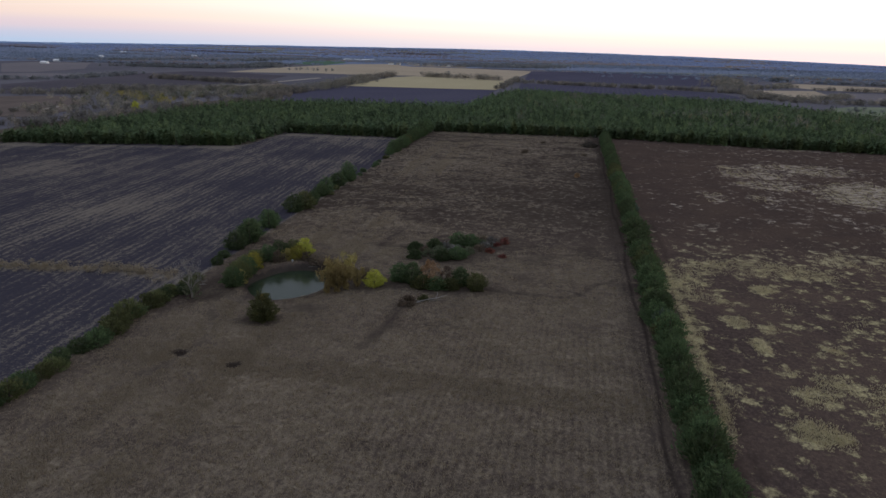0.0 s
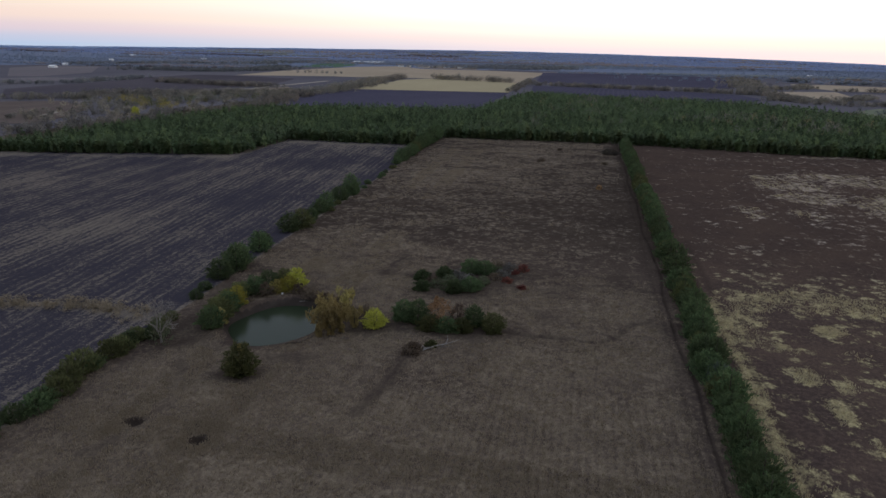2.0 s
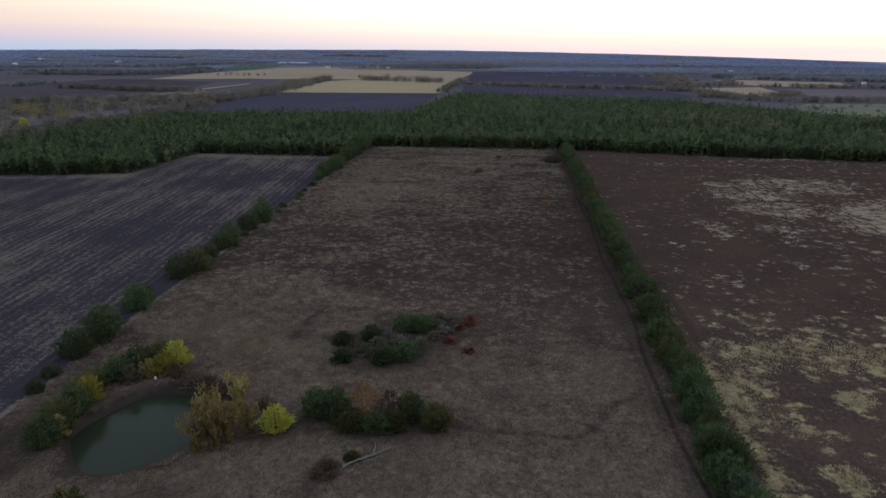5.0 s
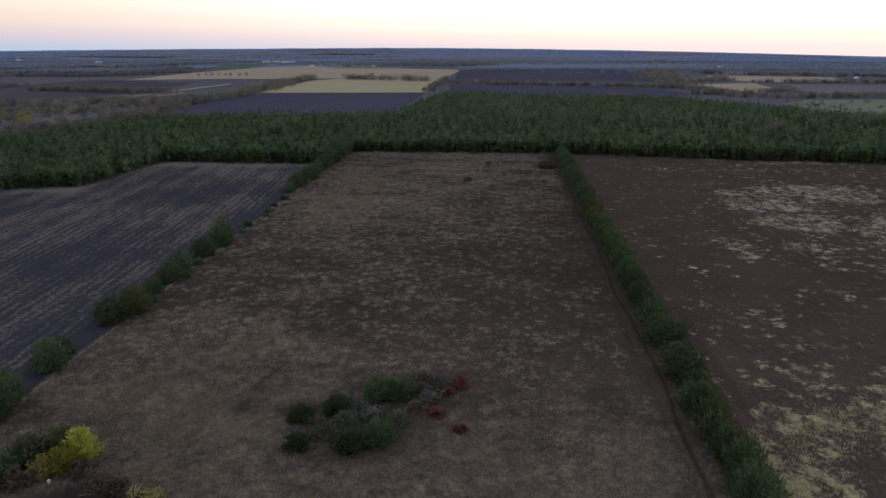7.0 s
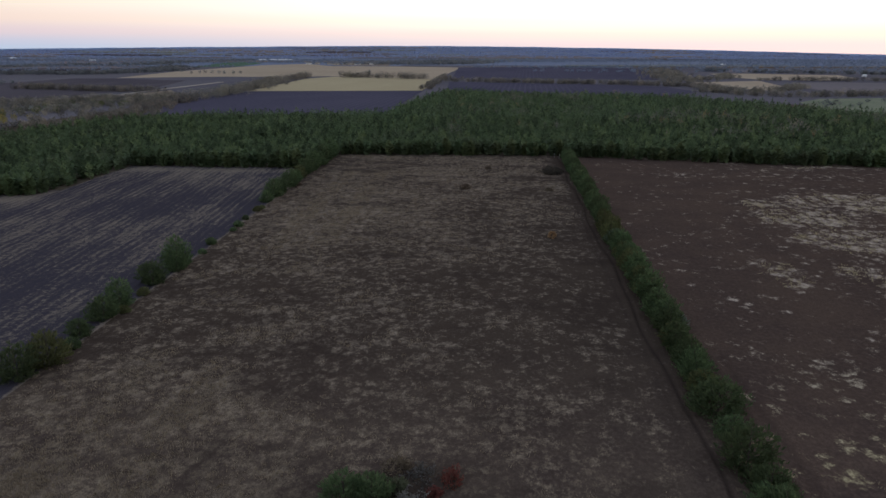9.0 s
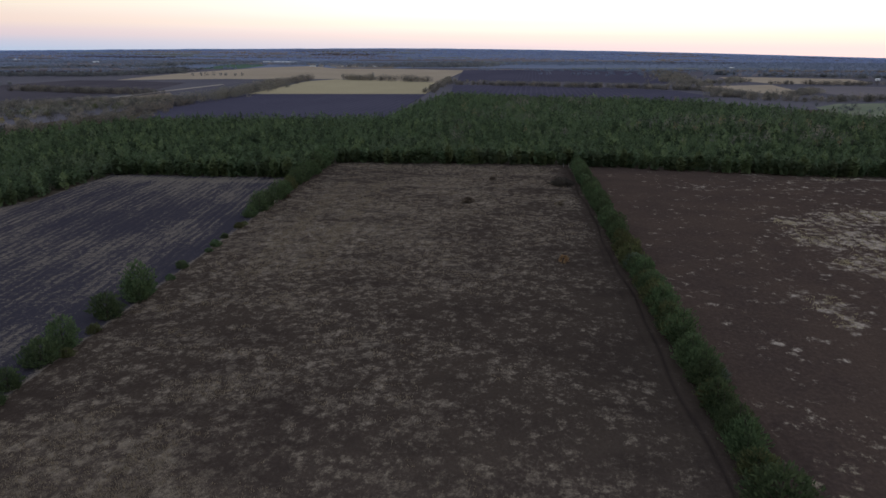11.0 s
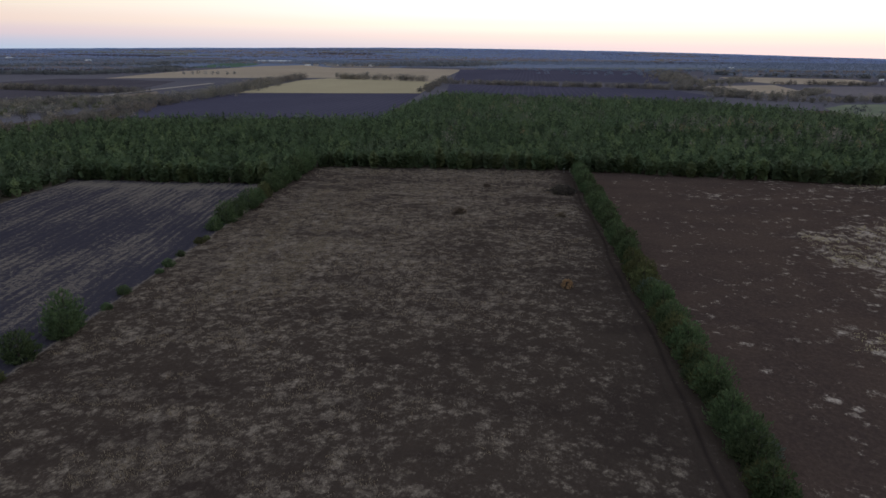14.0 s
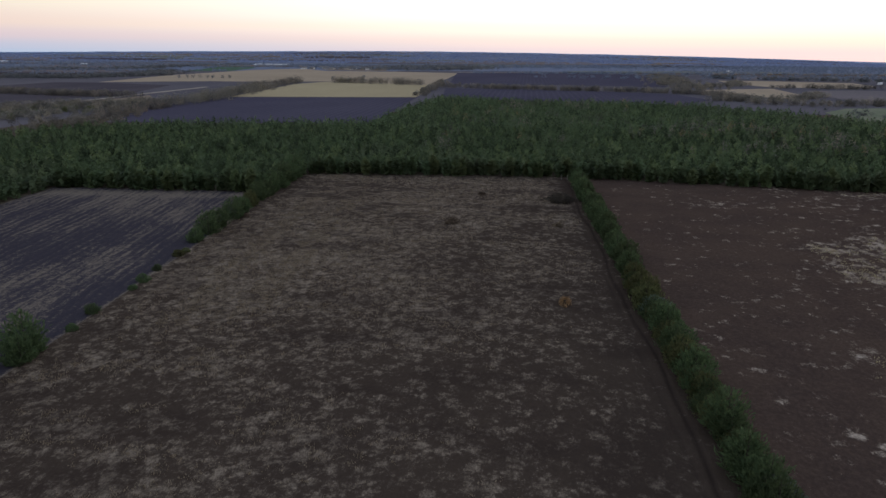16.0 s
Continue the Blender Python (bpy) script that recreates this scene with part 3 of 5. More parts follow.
# ---- the ground: one sheet to the horizon ----
def lines(*runs):
    out = []
    for a, b, step in runs:
        out += list(np.arange(a, b, step))
    return np.array(out + [runs[-1][1]])


GU = lines((-5000, -2000, 500), (-2000, -600, 100), (-600, -300, 12), (-300, -110, 4.0), (-110, -85, 1.25), (-85, -72, 0.8), (-72, -67.5, 0.3), (-67.5, -61, 0.8), (-61, -56, 0.3), (-56, 4.4, 0.8), (4.4, 8.2, 0.26), (8.2, 10, 0.6), (10, 60, 1.25),
           (60, 130, 2.2), (130, 400, 9), (400, 2000, 100), (2000, 5000, 500))
GV = lines((-5000, -1000, 800), (-1000, -100, 90), (-100, 50, 10), (50, 93, 0.8), (93, 100, 0.3), (100, 180, 0.8), (180, 250, 1.2), (250, 436, 1.7), (436, 700, 12), (700, 2000, 50), (2000, 5000, 150))
gu, gv = np.meshgrid(GU, GV)
k_ = np.clip((gu + 85) / 95, 0, 1)
fade = 1 - sstep(300, 600, np.abs(gu))
gx = gu + fade * ((1 - k_) * (x_west(gv) + 85) + k_ * (x_east(gv) - 10))
gz = height(gx, gv)

# growth on the pasture: clumps of straw, thinner towards the far east side
dens = 0.70 + 0.05 * (1 - sstep(110, 130, gv)) - 0.27 * sstep(135, 215, gv) - 0.20 * sstep(-38, 2, gx) * sstep(150, 230, gv) * (1 - 0.5 * sstep(300, 350, gv)) + 0.17 * sstep(225, 300, gv) - 0.04 * sstep(165, 185, gv) * (1 - sstep(215, 250, gv))
pasture = dens + (fbm(gx, gv, 14, 33, 2, 9) - 0.5) * 0.42 + 0.32 * (fbm(gx, gv, 34, 21, 3, 22) - 0.5)
pasture = pasture - 0.36 * np.exp(-((gx - x_east(gv) + 3.8) / 2.2) ** 2) * (gv < 415) - (0.3 - 0.22 * sstep(140, 160, gv)) * np.exp(-((gx - x_west(gv) - 3) / 3) ** 2)
pasture = pasture + 0.10 * sstep(145, 170, gv) * (1 - sstep(300, 360, gv)) * (1 - sstep(-60, -25, gx))
r_ = pond_r(gx, gv)
pasture = pasture - 0.45 * (1 - sstep(1.1, 1.45, r_))
pasture = np.clip(pasture, 0, 1)

# the east field: where pale grass stands thick (middle x, y, half widths, thickness)
THICK = [(22.2, 155, 6.5, 12, 0.36), (19.6, 120, 1.8, 40, 0.22), (23, 104, 3, 6, 0.30), (22.3, 113.5, 1.8, 4, 0.28), (21.2, 134, 1.8, 4, 0.28), (20.5, 93, 3.0, 9, 0.26), (40, 171, 24, 9, 0.25),
         (37.8, 156, 3.6, 3.2, 0.50), (29.5, 135, 3.4, 3.6, 0.46), (34.3, 133, 2.6, 2.6, 0.44), (31.1, 124.5, 2.2, 4.2, 0.42), (33.6, 114.6, 1.8, 2.6, 0.44), (35.2, 106, 4.2, 5.5, 0.40), (33.5, 95.5, 4.5, 5, 0.42),
         (43.2, 125.7, 2.2, 2.2, 0.46), (39.5, 112, 4, 4, 0.36), (40, 145.8, 3.0, 3.0, 0.32), (30.4, 100.8, 2.4, 2.2, 0.34), (28, 146, 3.4, 3, 0.36), (47, 104, 8, 10, 0.30), (58, 140, 12, 12, 0.16), (55, 118, 8, 6, 0.24),
         (62, 186, 24, 9, 0.22), (38, 186, 18, 8, 0.18), (66, 165, 20, 9, 0.20),
         (19.0, 154, 2.8, 17, 0.58), (20.2, 112, 2.2, 38, 0.52), (68, 318, 24, 30, 0.35), (92, 330, 24, 20, 0.42), (66, 288, 16, 18, 0.38), (98, 275, 26, 34, 0.48), (42, 258, 9, 14, 0.30), (58, 258, 9, 12, 0.32), (30, 243, 7, 7, 0.14),
         (95, 215, 24, 18, 0.32), (30, 214, 9, 8, 0.16), (55, 225, 14, 10, 0.20), (56, 376, 24, 7, 0.22), (97, 396, 20, 7, 0.30)]
thick = 0.27 - 0.12 * sstep(195, 215, gv) + 0.16 * sstep(30, 80, gx) + 0.03 * (1 - sstep(180, 200, gv))
for px, py, pa, pb, th in THICK:
    rr = np.hypot((gx - px) / pa, (gv - py) / pb) + 0.5 * (fbm(gx, gv, 8, 45) - 0.5)
    thick = np.maximum(thick, (0.26 - 0.12 * sstep(195, 215, gv)) * sstep(1.6, 0.9, rr) + (1.15 + 0.05 * sstep(195, 215, gv)) * th * (1 - sstep(0.45, 1.3, rr)))
east = 0.40 + (thick - 0.46) * 1.35 + 0.35 * (fbm(gx, gv, 7, 41, 2) - 0.5) + 0.30 * (fbm(gx, gv, 24, 43, 3, 14) - 0.5)
east = np.clip(east, 0, 1)
band = np.exp(-((gv - 131 - 2 * np.sin(gx / 9)) / 1.9) ** 2) * sstep(-78, -84, gx)
plough = 0.6 * band * (0.4 + fbm(gx, gv, 6, 51)) + 0.5 * np.exp(-((gv - pine_edge(gx) + 6) / 5) ** 2) * (gv < 400) - 0.45 * np.exp(-((gx - x_west(gv) + 3) / 3.6) ** 2) * (gv > 140) - 0.22 * (1 - sstep(120, 128, gv))
pale = np.where(gu < -85, plough, np.where(gu > 10, east, pasture))
dark = 0.6 * np.exp(-(seg_dist(gx, gv, GULLY) / 0.9) ** 2) + 0.7 * np.exp(-(seg_dist(gx, gv, [(-34, 128), (-33.5, 119), (-35, 107)]) / 1.6) ** 2)
for px, py in PITS:
    dark = dark + 2.0 * (1 - sstep(1.0, 1.5, np.hypot((gx - px) / 1.15, gv - py)))
dark = dark + 0.7 * (1 - sstep(0.95, 1.32, r_)) + 0.85 * np.exp(-((gx - x_east(gv) + trail(gv)) / 0.33) ** 2) * (gv < 415) + 0.25 * np.exp(-((gx - x_east(gv) + 5.5) / 0.4) ** 2) * (gv < 415)
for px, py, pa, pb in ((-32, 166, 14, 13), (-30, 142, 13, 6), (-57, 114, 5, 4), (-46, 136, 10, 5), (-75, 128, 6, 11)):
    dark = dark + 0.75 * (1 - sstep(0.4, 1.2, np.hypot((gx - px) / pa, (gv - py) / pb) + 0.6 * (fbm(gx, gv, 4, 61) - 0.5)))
for way, wd, amt in (([(-72, 122), (-66, 112), (-62.5, 104), (-62, 96), (-66, 84)], 1.3, 0.35), ([(-50, 121), (-46, 113), (-40, 108)], 1.2, 0.2), ([(-70, 124), (-60, 120), (-50, 122)], 2.4, 0.4), ([(-52, 147), (-50.5, 165), (-50, 186)], 1.7, 0.45)):
    dark = dark + amt * np.exp(-(seg_dist(gx, gv, way) / wd) ** 2)
de = gx - x_east(gv)
dark = dark + (0.8 * np.exp(-((de - 4.0) / 0.5) ** 2) + 0.6 * np.exp(-((de - 6.0) / 0.5) ** 2)) * (gv < 215) * (fbm(gx, gv, 5, 77) > 0.35)
smudge = sstep(0.50, 0.72, fbm(gx, gv, 12, 63, 3, 6)) * (0.22 + 0.3 * sstep(120, 180, gv))
dark = np.where((gu > -85) & (gu < 10), dark + smudge, dark * (gu > -85))

nv, nu = gx.shape
me = bpy.data.meshes.new("ground")
idx = np.arange(nu * nv).reshape(nv, nu)
quads = np.stack([idx[:-1, :-1], idx[:-1, 1:], idx[1:, 1:], idx[1:, :-1]], -1).reshape(-1, 4)
me.vertices.add(nu * nv)
me.vertices.foreach_set("co", np.stack([gx, gv, gz], -1).astype(np.float32).ravel())
me.loops.add(quads.size)
me.loops.foreach_set("vertex_index", quads.astype(np.int32).ravel())
me.polygons.add(len(quads))
me.polygons.foreach_set("loop_start", np.arange(0, quads.size, 4, dtype=np.int32))
for m in (M_GROUND, M_PASTURE, M_EAST, M_PLOUGH, M_FLOOR, M_MUD, M_HAZECOUNTRY):
    me.materials.append(m)
cu = 0.5 * (gu[:-1, :-1] + gu[:-1, 1:])
cv = 0.5 * (gv[:-1, :-1] + gv[1:, :-1])
cx = 0.25 * (gx[:-1, :-1] + gx[:-1, 1:] + gx[1:, 1:] + gx[1:, :-1])
slot = np.zeros(cu.shape, np.int32)
# Past 1900 m the ground takes the paler, haze-blue colour.
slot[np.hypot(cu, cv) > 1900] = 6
field = (cv < pine_edge(cx) + 2.0) & (cv > -110)
slot[field & (cu > -85) & (cu < 10)] = 1
slot[field & (cu > 10) & (cu < 500)] = 2
slot[field & (cu < -85) & (cu > -650)] = 3
slot[~field & (cv > pine_edge(cx) + 2.0) & (cv > 250) & (cv < 700) & (cu > -330) & (cu < 520)] = 4
slot[pond_r(cx, cv) < 1.13] = 5
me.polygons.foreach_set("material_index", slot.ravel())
me.polygons.foreach_set("use_smooth", np.ones(len(quads), bool))
rows = sstep(-45, -15, gx) * (1 - sstep(112, 138, gv)) * (gu < 8)
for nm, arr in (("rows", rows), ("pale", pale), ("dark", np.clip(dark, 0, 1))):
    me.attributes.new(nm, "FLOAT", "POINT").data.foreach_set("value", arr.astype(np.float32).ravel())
me.update(calc_edges=True)
tagged(new("ground", me), "flat farmland with dry pasture, ploughed soil and weedy fields", "ground", kind="structure")


def poly_sheet(name, pts, mat, label, category="field", lift=0.3):
    n = len(pts)
    top = [(x, y, h1(x, y) + lift) for x, y in pts]
    low = [(x, y, h1(x, y) - 0.5) for x, y in pts]
    fs = [tuple(range(n))] + [(i, i + n, (i + 1) % n + n, (i + 1) % n) for i in range(n)]
    return tagged(new(name, mesh_of(name, top + low, fs, mat)), label, category, kind="structure")


# pond
ring = []
for i in range(96):
    a = 2 * math.pi * i / 96
    lo, hi = 0.3, 2.0
    for _ in range(30):
        mid = 0.5 * (lo + hi)
        if float(pond_r(np.array(POND[0] + mid * POND[2] * math.cos(a)), np.array(POND[1] + mid * POND[3] * math.sin(a)))) < 1.05:
            lo = mid
        else:
            hi = mid
    ring.append((POND[0] + lo * POND[2] * math.cos(a), POND[1] + lo * POND[3] * math.sin(a), -1.75))
tagged(new("pond", mesh_of("pond", ring, [tuple(range(96))], M_WATER)), "small still farm pond with murky green water", "pond", kind="structure")

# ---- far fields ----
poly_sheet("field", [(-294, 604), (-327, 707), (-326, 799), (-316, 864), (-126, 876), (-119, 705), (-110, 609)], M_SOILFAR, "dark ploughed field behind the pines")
poly_sheet("field", [(-320, 872), (-128, 883), (-136, 1122), (-213, 1187), (-320, 1219), (-343, 1152)], M_YELLOWFAR, "pale yellow stubble field")
poly_sheet("field", [(-645, 1158), (-500, 1217), (-418, 1213), (-329, 1240), (-147, 1140), (-162, 1716), (-326, 1797), (-483, 1812), (-613, 2023), (-685, 1876), (-687, 1625), (-687, 1432)], M_STRAWFAR, "wide tan stubble field with single trees", lift=0.2)
poly_sheet("farmyard", [(-503, 1885), (-353, 1867), (-413, 2161), (-509, 2233), (-584, 2193)], M_STRAWDULL, "dull tan farmyard among trees", "yard")
poly_sheet("field", [(-795, 1724), (-706, 1775), (-751, 2049), (-856, 2293), (-909, 2179)], M_GREENFAR, "green winter wheat field far off")
poly_sheet("field", [(-849, 3147), (-718, 3165), (-755, 3295), (-880, 3278)], M_STRAWDULL, "pale stubble field near the horizon", lift=1.5)
poly_sheet("field", [(-548, 2894), (-253, 2930), (-282, 3158), (-568, 3114)], M_MEADOWDULL, "dull grey green meadow far off", lift=1.5)
poly_sheet("field", [(-193, 2483), (14, 2449), (5, 2710), (-197, 2733)], M_PALEGREEN, "pale green field far off", lift=1.0)
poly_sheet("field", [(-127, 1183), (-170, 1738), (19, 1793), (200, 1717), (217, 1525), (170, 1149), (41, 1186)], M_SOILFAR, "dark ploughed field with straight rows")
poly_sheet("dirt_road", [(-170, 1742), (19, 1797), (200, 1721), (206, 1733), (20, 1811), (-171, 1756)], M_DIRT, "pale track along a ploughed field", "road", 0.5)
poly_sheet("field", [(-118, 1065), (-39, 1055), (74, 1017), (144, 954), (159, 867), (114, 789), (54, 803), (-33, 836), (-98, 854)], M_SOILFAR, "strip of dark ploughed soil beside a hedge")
poly_sheet("field", [(201, 1073), (296, 1121), (275, 957), (245, 889), (206, 942), (193, 1022)], M_STRAWFAR, "tan stubble field among hedges")
poly_sheet("field", [(295, 1391), (360, 1394), (481, 1333), (458, 1208), (407, 1149), (309, 1167), (288, 1275)], M_STRAWFAR, "tan stubble field among hedges")
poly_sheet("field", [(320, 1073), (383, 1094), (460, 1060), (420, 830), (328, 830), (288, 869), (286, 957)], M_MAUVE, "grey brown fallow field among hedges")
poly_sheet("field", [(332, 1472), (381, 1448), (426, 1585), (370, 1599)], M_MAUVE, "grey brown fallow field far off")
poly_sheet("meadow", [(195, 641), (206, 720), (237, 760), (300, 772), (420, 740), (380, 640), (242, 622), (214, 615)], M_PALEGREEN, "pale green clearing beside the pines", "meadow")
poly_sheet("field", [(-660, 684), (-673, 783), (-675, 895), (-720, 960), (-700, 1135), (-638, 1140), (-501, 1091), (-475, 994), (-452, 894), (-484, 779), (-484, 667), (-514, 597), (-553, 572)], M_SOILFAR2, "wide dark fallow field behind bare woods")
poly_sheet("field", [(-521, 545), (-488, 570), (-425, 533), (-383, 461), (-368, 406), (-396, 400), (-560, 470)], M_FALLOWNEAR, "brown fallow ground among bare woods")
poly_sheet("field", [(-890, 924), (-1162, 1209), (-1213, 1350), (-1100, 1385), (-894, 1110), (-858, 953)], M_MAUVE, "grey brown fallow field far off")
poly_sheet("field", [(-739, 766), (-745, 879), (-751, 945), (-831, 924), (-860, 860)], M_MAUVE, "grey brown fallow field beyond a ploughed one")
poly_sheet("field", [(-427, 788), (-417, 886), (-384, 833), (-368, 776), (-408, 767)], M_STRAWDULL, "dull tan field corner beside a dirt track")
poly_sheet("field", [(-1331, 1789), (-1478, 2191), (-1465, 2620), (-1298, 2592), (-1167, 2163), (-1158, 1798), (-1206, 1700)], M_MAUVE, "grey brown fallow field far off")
poly_sheet("meadow", [(-440, 640), (-430, 690), (-385, 700), (-375, 660), (-400, 630)], M_MEADOWDULL, "dull grassy patch among bare woods", "meadow")
poly_sheet("dirt_road", [(-432, 800), (-431, 915), (-426, 1051), (-433, 1051), (-438, 915), (-437, 800)], M_DIRT, "pale dirt track between bare trees", "road", 0.5)
poly_sheet("dirt_road", [(-402, 452), (-399, 455), (-410, 484), (-414, 481)], M_DIRT, "pale dirt track between bare trees", "road", 0.5)
frng = np.random.default_rng(5)
for i in range(64):
    y = 1500 + 2900 * frng.random() ** 0.9
    x = frng.uniform(-0.95 * y, 0.42 * y)
    if -900 < x < 260 and y < 2250:
        continue
    w, d = frng.uniform(50, 170) * (1 + y / 2500), frng.uniform(14, 45) * (1 + y / 2500)
    sk = frng.uniform(-30, 30)
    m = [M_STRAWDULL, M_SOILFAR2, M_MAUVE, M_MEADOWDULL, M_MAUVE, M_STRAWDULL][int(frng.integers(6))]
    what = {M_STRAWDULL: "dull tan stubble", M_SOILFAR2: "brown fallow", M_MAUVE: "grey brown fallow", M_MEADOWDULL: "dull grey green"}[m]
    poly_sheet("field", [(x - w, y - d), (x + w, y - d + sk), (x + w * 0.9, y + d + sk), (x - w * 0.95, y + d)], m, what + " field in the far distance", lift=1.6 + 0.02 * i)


# ---- woods ----
def woods(name, mat, spots, h, r, k, size, label, rng, flat=0.2):
    """Many trees that nobody could count, as one mesh of leafy sprays."""
    out = []
    for x, y in spots:
        s = rng.uniform(0.65, 1.2)
        d = rng.normal(size=(k, 3))
        d *= (rng.random(k) ** 0.4 / np.linalg.norm(d, axis=1))[:, None]
        d *= 1 + 0.22 * np.sin(d[:, :1] * 5 + x) * np.sin(d[:, 1:2] * 5 + y)
        wide = r * s * rng.uniform(0.8, 1.25)
        out.append(d * np.array((wide, wide, 0.52 * h * s)) + np.array((x, y, 0.50 * h * s)))
    p = np.concatenate(out)
    p[:, 2] += height(p[:, 0], p[:, 1])
    me = quads_mesh(name, needles(p, size, rng, flat), mat, 3)
    me.attributes.new("tone", "FLOAT", "POINT").data.foreach_set("value", np.repeat(rng.uniform(0.1, 1.0, len(spots)), 3 * k).astype(np.float32))
    return tagged(new(name, me), label, "woods", kind="stuff")


def along(pts, width, count, rng):
    seg = [math.dist(a, b) for a, b in zip(pts, pts[1:])]
    out = []
    for _ in range(count):
        t = rng.random() * sum(seg)
        for (a, b), s in zip(zip(pts, pts[1:]), seg):
            if t <= s:
                break
            t -= s
        t = min(t / s, 1)
        out.append((a[0] + (b[0] - a[0]) * t + rng.normal() * width / 2, a[1] + (b[1] - a[1]) * t + rng.normal() * width / 2))
    return out


wr = np.random.default_rng(11)
BELTS = (
    ([(-306, 632), (-324, 702), (-323, 747)], 16, 90, 6.0, 3.4, "thick belt of bare grey brown trees"),
    ([(-323, 747), (-318, 800), (-323, 879), (-340, 1014)], 16, 210, 9.5, 4.8, "thick belt of bare grey brown trees beside fields"),
    ([(-338, 960), (-346, 1080), (-352, 1190)], 12, 130, 10.0, 5.0, "thick belt of bare grey brown trees between stubble fields"),
    ([(-299, 1200), (-157, 1137)], 6, 110, 10.0, 4.4, "row of bare trees in a stubble field"),
    ([(-124, 893), (-130, 1000), (-139, 1222)], 7, 90, 6.5, 3.0, "bare hedge along a field edge"),
    ([(-119, 1085), (19, 1032), (133, 991), (174, 966), (186, 840)], 10, 300, 6.5, 3.4, "brown hedge of bare trees between ploughed fields"),
    ([(238, 1590), (209, 1313), (190, 1115), (196, 1050)], 34, 300, 6.5, 3.4, "bare woodland beside a ploughed field"),
    ([(-609, 895), (-511, 870), (-424, 850)], 14, 190, 7.0, 3.8, "bare hedgerow round a fallow field"),
    ([(-520, 640), (-465, 676), (-415, 706), (-374, 727), (-350, 770)], 16, 230, 7.0, 3.8, "bare trees beside a dirt track"),
    ([(-543, 560), (-495, 598), (-440, 610), (-426, 650), (-410, 752)], 20, 170, 6.5, 3.6, "belt of bare brown hardwood trees"),
    ([(-428, 516), (-400, 560), (-378, 605), (-361, 731), (-330, 740)], 34, 170, 6.0, 3.4, "belt of bare brown hardwood trees"),
    ([(-335, 340), (-325, 400), (-322, 470), (-318, 540), (-300, 600)], 22, 170, 5.5, 3.0, "belt of bare brown hardwood trees beside pines"),
    ([(-420, 380), (-380, 470), (-345, 520)], 40, 80, 5.0, 3.0, "scattered bare trees on rough ground"),
    ([(154, 848), (190, 849), (248, 878), (285, 940)], 10, 110, 6.0, 3.2, "bare hedge beside stubble fields"),
    ([(183, 815), (233, 789), (311, 807), (420, 800)], 16, 170, 6.0, 3.2, "dusky bare woodland"),
    ([(298, 1130), (418, 1118), (520, 1130)], 9, 90, 6.5, 3.4, "bare hedge beside stubble fields"),
    ([(215, 1140), (270, 1180), (290, 1290)], 16, 100, 6.0, 3.4, "bare woodland among stubble fields"),
)
for way, width, count, h, r, words in BELTS:
    woods("bare_woods", M_HARDWOOD, along(way, width, count, wr), h, r, 100, 0.68, words, wr)
woods("autumn_woods", M_GOLD, along([(-450, 580), (-432, 591), (-380, 554), (-345, 534)], 16, 34, wr), 6.5, 3.0, 110, 0.55, "drab golden trees among bare woods", wr)
woods("autumn_woods", M_OLIVE, along([(-428, 516), (-378, 605), (-361, 731)], 44, 40, wr), 6.0, 3.0, 100, 0.55, "dull olive trees among bare woods", wr)
woods("green_shrubs", M_MIDWOOD, along([(215, 690), (300, 720), (380, 690)], 50, 34, wr), 3.5, 2.6, 90, 0.5, "dark shrubs dotted about a clearing", wr)
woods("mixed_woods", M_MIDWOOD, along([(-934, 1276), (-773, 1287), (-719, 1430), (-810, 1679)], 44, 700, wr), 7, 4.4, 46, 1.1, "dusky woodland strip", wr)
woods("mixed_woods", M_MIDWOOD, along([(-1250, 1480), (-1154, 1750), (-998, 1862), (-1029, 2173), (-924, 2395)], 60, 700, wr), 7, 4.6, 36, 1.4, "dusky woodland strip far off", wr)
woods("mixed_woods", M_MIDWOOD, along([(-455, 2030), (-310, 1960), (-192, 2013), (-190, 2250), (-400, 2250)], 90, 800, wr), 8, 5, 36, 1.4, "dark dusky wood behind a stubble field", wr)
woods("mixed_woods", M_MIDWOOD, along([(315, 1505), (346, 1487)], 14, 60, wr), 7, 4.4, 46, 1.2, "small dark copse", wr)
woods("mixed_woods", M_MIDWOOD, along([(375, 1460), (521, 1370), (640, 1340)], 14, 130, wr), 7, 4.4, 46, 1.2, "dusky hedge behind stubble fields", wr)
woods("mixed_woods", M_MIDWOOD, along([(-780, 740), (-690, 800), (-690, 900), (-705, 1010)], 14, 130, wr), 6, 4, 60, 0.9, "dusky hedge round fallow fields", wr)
# belts of woods out to the horizon, bluer with distance as painted haze
spots_mid, spots_far = [], []
for i in range(330):
    y = 1350 + 3250 * wr.random() ** 0.9
    x = wr.uniform(-1.0 * y, 0.5 * y)
    if -930 < x < 250 and y < 2150:
        continue
    ln, a = wr.uniform(60, 330) * (1 + y / 2000), wr.normal() * 0.12
    seg = [(x - ln * math.cos(a), y - ln * math.sin(a)), (x + ln * math.cos(a), y + ln * math.sin(a))]
    (spots_mid if y < 2600 else spots_far).extend(along(seg, wr.uniform(12, 60), int(ln / (5 if y < 2600 else 9)), wr))
woods("distant_woods", M_HAZEWOOD, spots_mid, 5.5, 5, 16, 1.9, "bands of distant woods tinted blue for haze", wr)
woods("distant_woods", M_HAZEBLUEWOOD, spots_far, 4.0, 8, 8, 3.2, "bands of far woods coloured blue for haze", wr)
